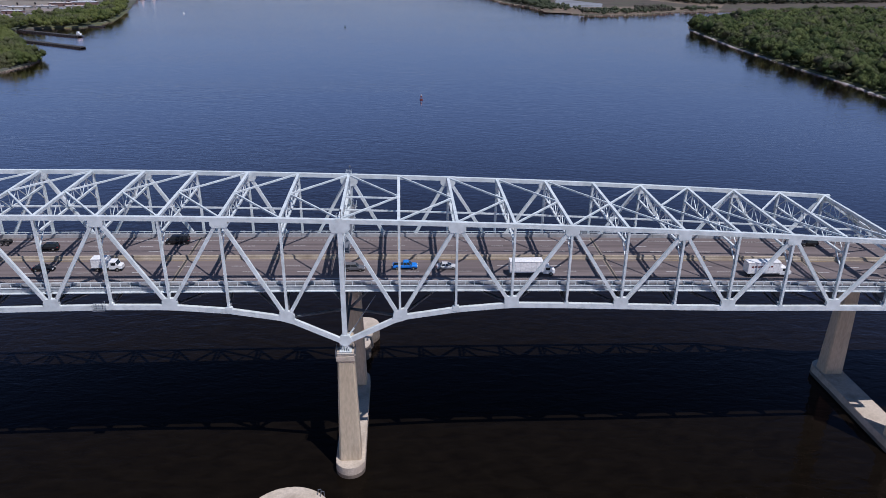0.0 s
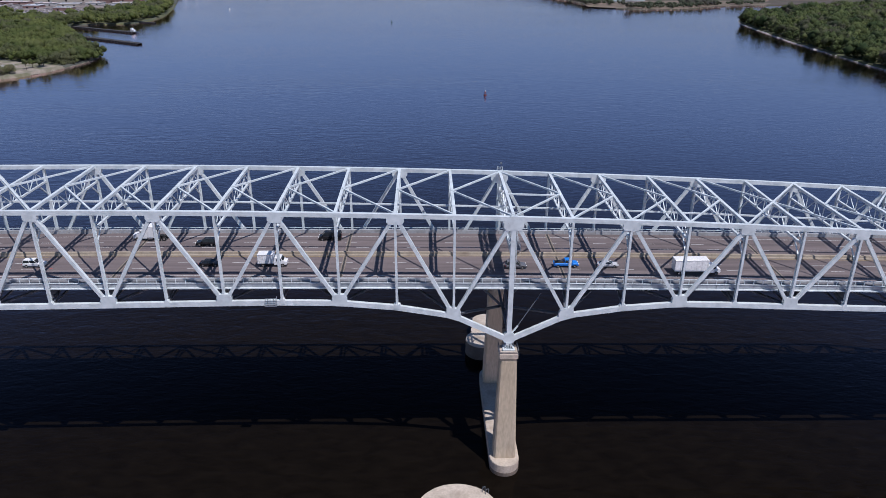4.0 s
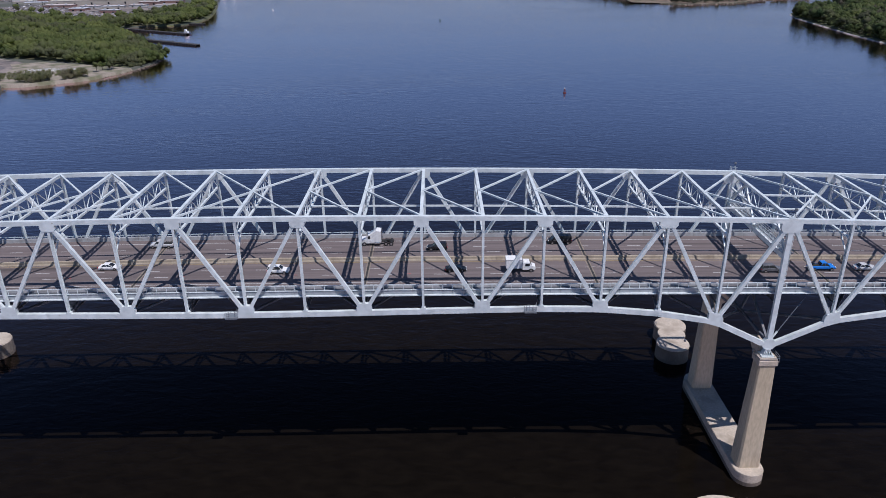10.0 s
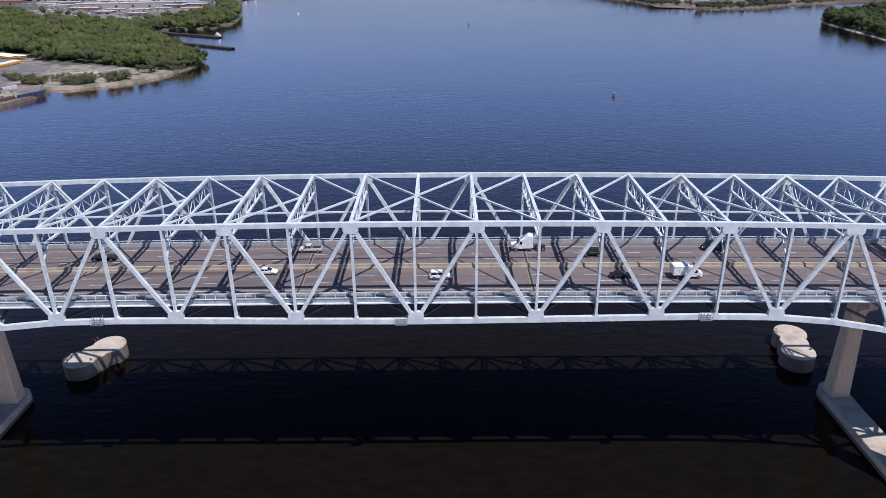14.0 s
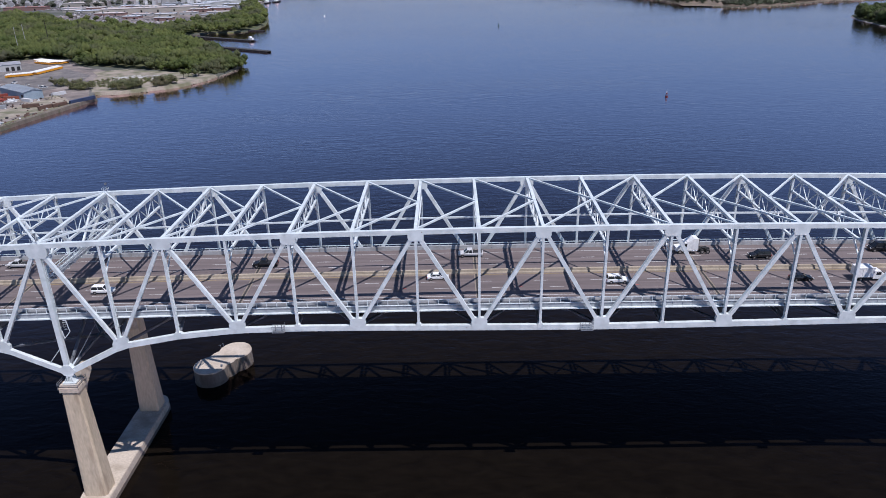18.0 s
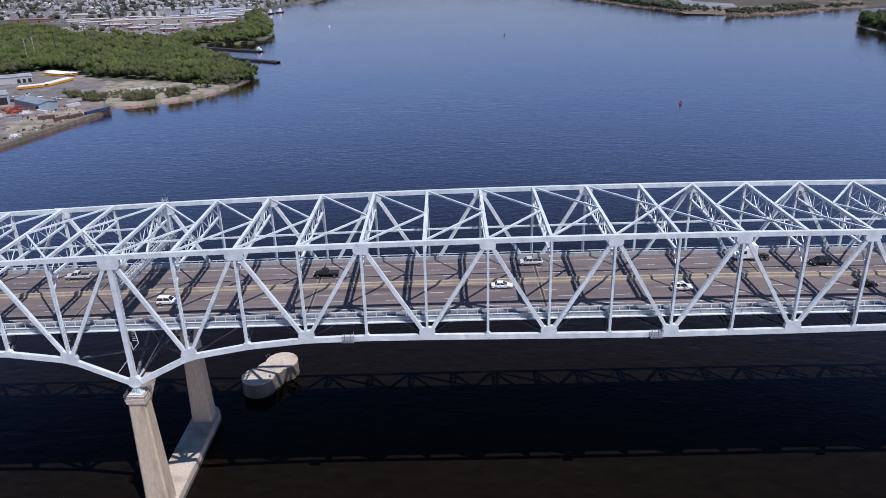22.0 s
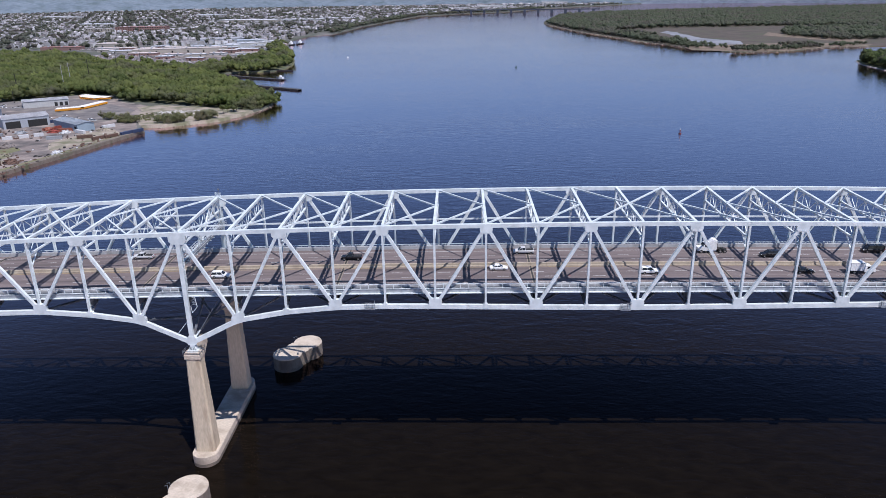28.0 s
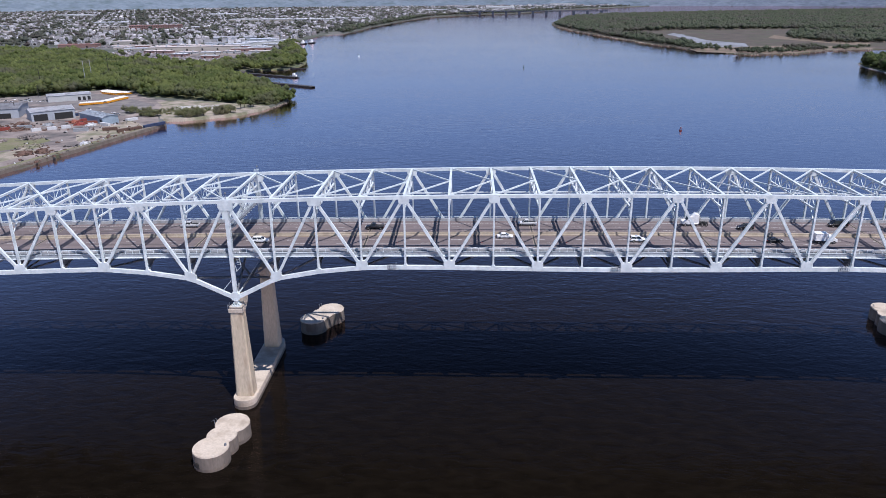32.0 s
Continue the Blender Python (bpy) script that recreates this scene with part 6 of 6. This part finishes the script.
def houses(name, ring, gap, label, seed, turn=24.0, size=(8, 13), tall=(6, 9), keep=0.68):
    g = np.random.default_rng(seed)
    vs, fs, mi = [], [], []
    xs, ys = [p[0] for p in ring], [p[1] for p in ring]
    ca, sa = math.cos(radians(turn)), math.sin(radians(turn))
    cx, cy = (min(xs) + max(xs)) / 2, (min(ys) + max(ys)) / 2
    R = math.hypot(max(xs) - min(xs), max(ys) - min(ys)) / 2
    for v in np.arange(-R, R, gap * 1.5):
        for u in np.arange(-R, R, gap):
            if g.uniform() > keep or int(u / gap) % 7 == 0:
                continue
            x, y = cx + ca * u - sa * v + g.uniform(-2, 2), cy + sa * u + ca * v + g.uniform(-2, 2)
            if not inside(ring, x, y) or noise.noise(Vector((x / 170, y / 170, seed))) < -0.28:
                continue
            L, W, h = g.uniform(*size), g.uniform(*size) * 0.8, g.uniform(*tall)
            flat = g.uniform() < 0.4
            r = 0.3 if flat else g.uniform(1.5, 3)
            if g.uniform() < 0.05:
                L, W, r = L * 2.6, W * 2.2, 0.3
            c, s = (ca, sa) if g.uniform() < 0.5 else (-sa, ca)
            k = len(vs)
            for a, b, z in ((-L, -W, 0), (L, -W, 0), (L, W, 0), (-L, W, 0), (-L, -W, h), (L, -W, h), (L, W, h), (-L, W, h), (-L, 0, h + r), (L, 0, h + r)):
                vs.append((x + (c * a - s * b) / 2, y + (s * a + c * b) / 2, 2.0 + z))
            for f, m in (((0, 1, 5, 4), 0), ((2, 3, 7, 6), 0), ((1, 2, 6, 9, 5), 0), ((3, 0, 4, 8, 7), 0), ((4, 5, 9, 8), 1), ((6, 7, 8, 9), 1)):
                fs.append(tuple(k + i for i in f))
                mi.append(m)
    me = raw(name, vs, fs, HOUSE_WALL, HOUSE_ROOF)
    me.polygons.foreach_set("material_index", mi)
    return tagged(new(name, me), label, "houses", kind="stuff")


houses("terraced_houses", [(-600, 1560), (-900, 1450), (-1700, 1450), (-2300, 2100), (-1700, 2600), (-1000, 2500), (-560, 2300), (-570, 1750)], 15, "rows of pale terraced houses and roofs of the town", 31)
houses("terraced_houses", [(-520, 2330), (-1000, 2520), (-1750, 2620), (-2500, 2200), (-3800, 3300), (-3600, 4900), (-200, 4900), (200, 4000), (0, 3550), (-200, 3400), (-380, 3050), (-440, 2700)], 24, "distant rows of houses across the town", 32, size=(10, 18), tall=(6, 10), keep=0.75)
houses("distant_houses", [(-150, 3550), (200, 3900), (700, 4500), (900, 4900), (-300, 4900)], 30, "distant pale sheds and houses beyond the bridge", 33, size=(14, 34), tall=(6, 12), keep=0.7)
houses("distant_houses", [(1200, 2700), (2400, 2500), (3200, 3200), (2000, 3500)], 60, "scattered roofs among the woods", 34, size=(10, 26), tall=(8, 13), keep=0.35)

# brick red dulled, with some distance haze in the colour
BRICK_RED = plain("red_brick_walls", (0.21, 0.125, 0.11), 0.85, size=20)
WALL_TAN = plain("tan_walls", (0.33, 0.30, 0.26), 0.85, size=20)
ROOF_TAN = mat("tan_flat_roof", (0.42, 0.37, 0.345), (0.50, 0.45, 0.42), 25.0, 3.0, 0.9)
ROOF_WHITE = mat("white_flat_roof", (0.46, 0.46, 0.47), (0.54, 0.54, 0.55), 25.0, 3.0, 0.7)
ROOF_RED = plain("red_brown_roof", (0.24, 0.13, 0.11), 0.85, size=20)


def block(label, x, y, turn, L, W, h, wall_m, roof_m, storeys=2):
    b = thing("large_building", label, "building", group="large buildings of the town", at=(x, y, 2.0), turn=turn)
    bm = B()
    slab(bm, -L / 2, L / 2, -W / 2, W / 2, 0, h)
    part("wall", bm, wall_m, b)
    bm = B()
    slab(bm, -L / 2 - 0.4, L / 2 + 0.4, -W / 2 - 0.4, W / 2 + 0.4, h, h + 0.5)
    roof = part("roof", bm, roof_m, b)
    for k in range(max(2, int(L / 22))):
        bm = B()
        xx = -L / 2 + (k + 0.5) * L / max(2, int(L / 22))
        slab(bm, xx - 1.6, xx + 1.6, -W * 0.12 - 1.5, -W * 0.12 + 1.5, h + 0.5, h + 2.3)
        part("roof_unit", bm, WALL_GREY, roof)
    for s in range(storeys):
        z = (s + 0.4) * h / storeys
        nwin = max(2, int(L / (7 if storeys > 1 else 28)))
        for k in range(nwin):
            bm = B()
            xx = -L / 2 + (k + 0.5) * L / nwin
            slab(bm, xx - 1.5, xx + 1.5, -W / 2 - 0.06, -W / 2 + 0.1, z if storeys > 1 else 0, z + h / storeys * (0.4 if storeys > 1 else 0.15))
            part("window" if storeys > 1 else "loading_door", bm, GLASS_DARK, b)


for args in (("low red-brown roofed building behind the wood", -1005, 1408, 5, 82, 26, 7, BRICK_RED, ROOF_RED, 1), ("red brick mill beyond the houses", -1115, 2085, 6, 150, 40, 16, BRICK_RED, ROOF_RED, 3), ("red brick school with a white roof", -1000, 2110, 0, 60, 50, 9, BRICK_RED, ROOF_WHITE, 2),
             ("row of pale apartment blocks", -1235, 2003, 4, 22, 16, 16, WALL_TAN, ROOF_TAN, 4), ("row of pale apartment blocks", -1205, 2000, 4, 22, 16, 16, WALL_TAN, ROOF_TAN, 4), ("row of pale apartment blocks", -1175, 1996, 4, 22, 16, 16, WALL_TAN, ROOF_TAN, 4),
             ("long pale warehouse with a white roof", -930, 2600, -4, 220, 80, 13, WALL_TAN, ROOF_WHITE, 1), ("white roofed warehouse by the river", -740, 2640, -4, 150, 60, 11, WALL_PALE, ROOF_WHITE, 1), ("pale warehouse by the river", -600, 2740, 10, 120, 50, 10, WALL_PALE, ROOF_PALE, 1),
             ("tan roofed shopping building", -920, 1492, 2, 85, 46, 8, WALL_TAN, ROOF_TAN, 1), ("long tan roofed shed", -715, 1318, 12, 180, 30, 8, WALL_TAN, ROOF_TAN, 1), ("pale grey flat warehouse", -720, 1600, 20, 100, 70, 9, WALL_GREY, ROOF_GREY, 1), ("pale sheds by the waterfront", -625, 1460, 35, 80, 26, 7, WALL_PALE, ROOF_PALE, 1),
             ("pale sheds by the waterfront", -590, 1500, 35, 70, 22, 7, WALL_PALE, ROOF_WHITE, 1), ("pale shed by the waterfront", -650, 1400, 35, 60, 22, 7, WALL_PALE, ROOF_PALE, 1), ("grey shed among parked cars", -640, 1560, 15, 60, 34, 7, WALL_GREY, ROOF_BLUE, 1), ("white warehouse near the distant bridge", -330, 3780, 5, 130, 60, 12, WALL_PALE, ROOF_WHITE, 1),
             ("white warehouse near the distant bridge", -160, 3920, 5, 100, 60, 12, WALL_PALE, ROOF_WHITE, 1), ("white works beyond the distant bridge", 30, 4100, 0, 160, 70, 16, WALL_PALE, ROOF_WHITE, 1), ("white works beyond the distant bridge", 520, 4850, 0, 260, 60, 18, WALL_PALE, ROOF_WHITE, 1), ("tan hall among the houses", -1500, 1900, 15, 90, 50, 10, WALL_TAN, ROOF_TAN, 1),
             ("pale flat hall among the houses", -1450, 2500, 15, 120, 60, 10, WALL_PALE, ROOF_PALE, 1), ("dull grey hall among the houses", -1750, 2250, 15, 100, 60, 10, WALL_GREY, ROOF_GREY, 1), ("pale flat hall among the houses", -2000, 3300, 10, 160, 70, 12, WALL_PALE, ROOF_WHITE, 1), ("pale flat hall among the houses", -1300, 3300, 10, 140, 70, 12, WALL_PALE, ROOF_PALE, 1)):
    block(*args)
# smaller commercial buildings between the wood and the houses
g = np.random.default_rng(55)
ROOF_PINK = mat("pinkish_flat_roof", (0.46, 0.39, 0.37), (0.55, 0.48, 0.46), 20.0, 3.0, 0.8)
taken = [(-715, 1318), (-660, 1330), (-770, 1306), (-625, 1460), (-590, 1500), (-650, 1400)]
for _ in range(400):
    if len(taken) > 30:
        break
    x = g.uniform(-925, -540)
    y = g.uniform(np.interp(x, [-1000, -845, -700, -640, -560, -540], [1270, 1190, 1060, 1010, 1000, 1060]) + 110, np.interp(x, [-900, -600], [1425, 1530]))
    if min(math.hypot(x - a, (y - b) * 1.3) for a, b in taken) < 44:
        continue
    taken.append((x, y))
    roof_m, kind = ((ROOF_WHITE, "white"), (ROOF_PINK, "pinkish"), (ROOF_PALE, "pale grey"), (ROOF_GREY, "dull grey"), (ROOF_TAN, "tan"))[int(g.integers(0, 5))]
    block("low commercial building with a %s flat roof" % kind, x, y, g.uniform(-6, 14), g.uniform(24, 60), g.uniform(14, 24), g.uniform(3.6, 5.4), (WALL_PALE, WALL_TAN, BRICK_RED)[len(taken) % 3], roof_m, 1)
land("car_park", [(-640, 1850), (-590, 2200), (-820, 2230), (-860, 1880)], 2.4, ASH, "wide grey car park by the river", skirt=0)
land("car_lot", wavy([(-545, 1070), (-560, 1010), (-640, 1030), (-700, 1080), (-850, 1215), (-880, 1260), (-640, 1330), (-520, 1300), (-530, 1150)], 20, 4), 2.4, DIRT, "pale lots with parked cars beside the wood", skirt=0)
land("rail_yard", [(-640, 1330), (-660, 1370), (-1000, 1440), (-980, 1405)], 2.45, DIRT, "pale bare strip along the railway", skirt=0)
land("green_field", [(-880, 2330), (-900, 2500), (-1150, 2530), (-1130, 2360)], 2.45, SOIL, "green field between the warehouses", skirt=0)

# cars far off in the car park and along the waterfront
g = np.random.default_rng(77)
vs, fs = [], []
for k in range(1500):
    if k % 5 < 2:
        x = -860 + 320 * g.uniform()
        y = float(np.interp(x, [-860, -700, -640, -560, -540], [1195, 1060, 1010, 1000, 1060])) + 18 * int(g.integers(1, 8)) + g.uniform(-2, 2)
    elif k % 2:
        x, y = -850 + g.uniform(0, 240), 1880 + g.uniform(0, 320)
    else:
        f = g.uniform()
        x, y = -980 + 400 * f + g.uniform(-15, 15), 1400 - 60 * f + g.uniform(-18, 60)
    a = 0.4
    n0 = len(vs)
    for dx, dy, dz in ((-2.2, -0.9, 0), (2.2, -0.9, 0), (2.2, 0.9, 0), (-2.2, 0.9, 0), (-1.6, -0.8, 1.5), (1.4, -0.8, 1.5), (1.4, 0.8, 1.5), (-1.6, 0.8, 1.5)):
        vs.append((x + dx * math.cos(a) - dy * math.sin(a), y + dx * math.sin(a) + dy * math.cos(a), 2.5 + dz))
    fs += [tuple(n0 + i for i in q) for q in ((4, 5, 6, 7), (0, 1, 5, 4), (1, 2, 6, 5), (2, 3, 7, 6), (3, 0, 4, 7))]
tagged(new("distant_cars", raw("distant_cars", vs, fs, HOUSE_ROOF)), "hundreds of cars in distant car parks", "cars", kind="stuff")

# ---- the distant bridge ----
far = thing("distant_bridge", "grey road bridge crossing the river far upstream", "bridge")
GREY_FAR = plain("far_steel", (0.04, 0.05, 0.075), 0.8, size=30)
a, b = Vector((-190, 3330, 0)), Vector((480, 3230, 0))
bm = B()
beam(bm, a + Vector((0, 0, 17)), b + Vector((0, 0, 17)), 12, 4)
part("deck", bm, GREY_FAR, far)
for k in range(11):
    p = a.lerp(b, (k + 0.5) / 11)
    bm = B()
    slab(bm, p.x - 5, p.x + 5, p.y - 7, p.y + 7, -1, 15.5)
    part("pier", bm, GREY_FAR, far)

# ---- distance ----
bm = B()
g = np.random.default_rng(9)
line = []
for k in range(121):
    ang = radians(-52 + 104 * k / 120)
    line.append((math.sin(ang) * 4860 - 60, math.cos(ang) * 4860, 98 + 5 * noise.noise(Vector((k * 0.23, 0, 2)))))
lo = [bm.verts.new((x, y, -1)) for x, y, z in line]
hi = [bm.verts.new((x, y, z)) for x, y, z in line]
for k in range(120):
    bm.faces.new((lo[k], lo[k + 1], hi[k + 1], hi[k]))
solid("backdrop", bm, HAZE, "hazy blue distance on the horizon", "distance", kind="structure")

# loose scrap, pallets, drums and planks strewn over the yard
g = np.random.default_rng(91)
for name, m, n, size, label in (("yard_debris", RUST, 90, (0.4, 1.8), "loose rusty scrap strewn over the yard"), ("yard_debris", C_WHITE, 24, (0.4, 1.2), "pale drums and offcuts strewn over the yard"), ("yard_debris", TIMBER, 60, (0.4, 1.9), "dark timbers and tyres strewn over the yard")):
    vs, fs = [], []
    for k in range(n):
        f, e = g.uniform(), g.uniform()
        x, y = (-466 - 60 * e * e + 22 * f, 300 + 165 * f) if k % 3 else (-470 - 110 * e, 425 + 60 * f)
        L, W, h, a = g.uniform(*size), g.uniform(*size) * 0.6, g.uniform(0.3, 1.3), g.uniform(0, 3.14)
        n0 = len(vs)
        for dx, dy, dz in ((-1, -1, 0), (1, -1, 0), (1, 1, 0), (-1, 1, 0), (-0.8, -0.9, 1), (0.9, -0.8, 0.8), (0.8, 0.9, 1), (-0.9, 0.8, 0.7)):
            dx, dy = dx * L, dy * W
            vs.append((x + dx * math.cos(a) - dy * math.sin(a), y + dx * math.sin(a) + dy * math.cos(a), G0 - 0.1 + dz * h))
        fs += [tuple(n0 + i for i in q) for q in ((4, 5, 6, 7), (0, 1, 5, 4), (1, 2, 6, 5), (2, 3, 7, 6), (3, 0, 4, 7))]
    tagged(new(name, raw(name, vs, fs, m)), label, "debris", kind="stuff")
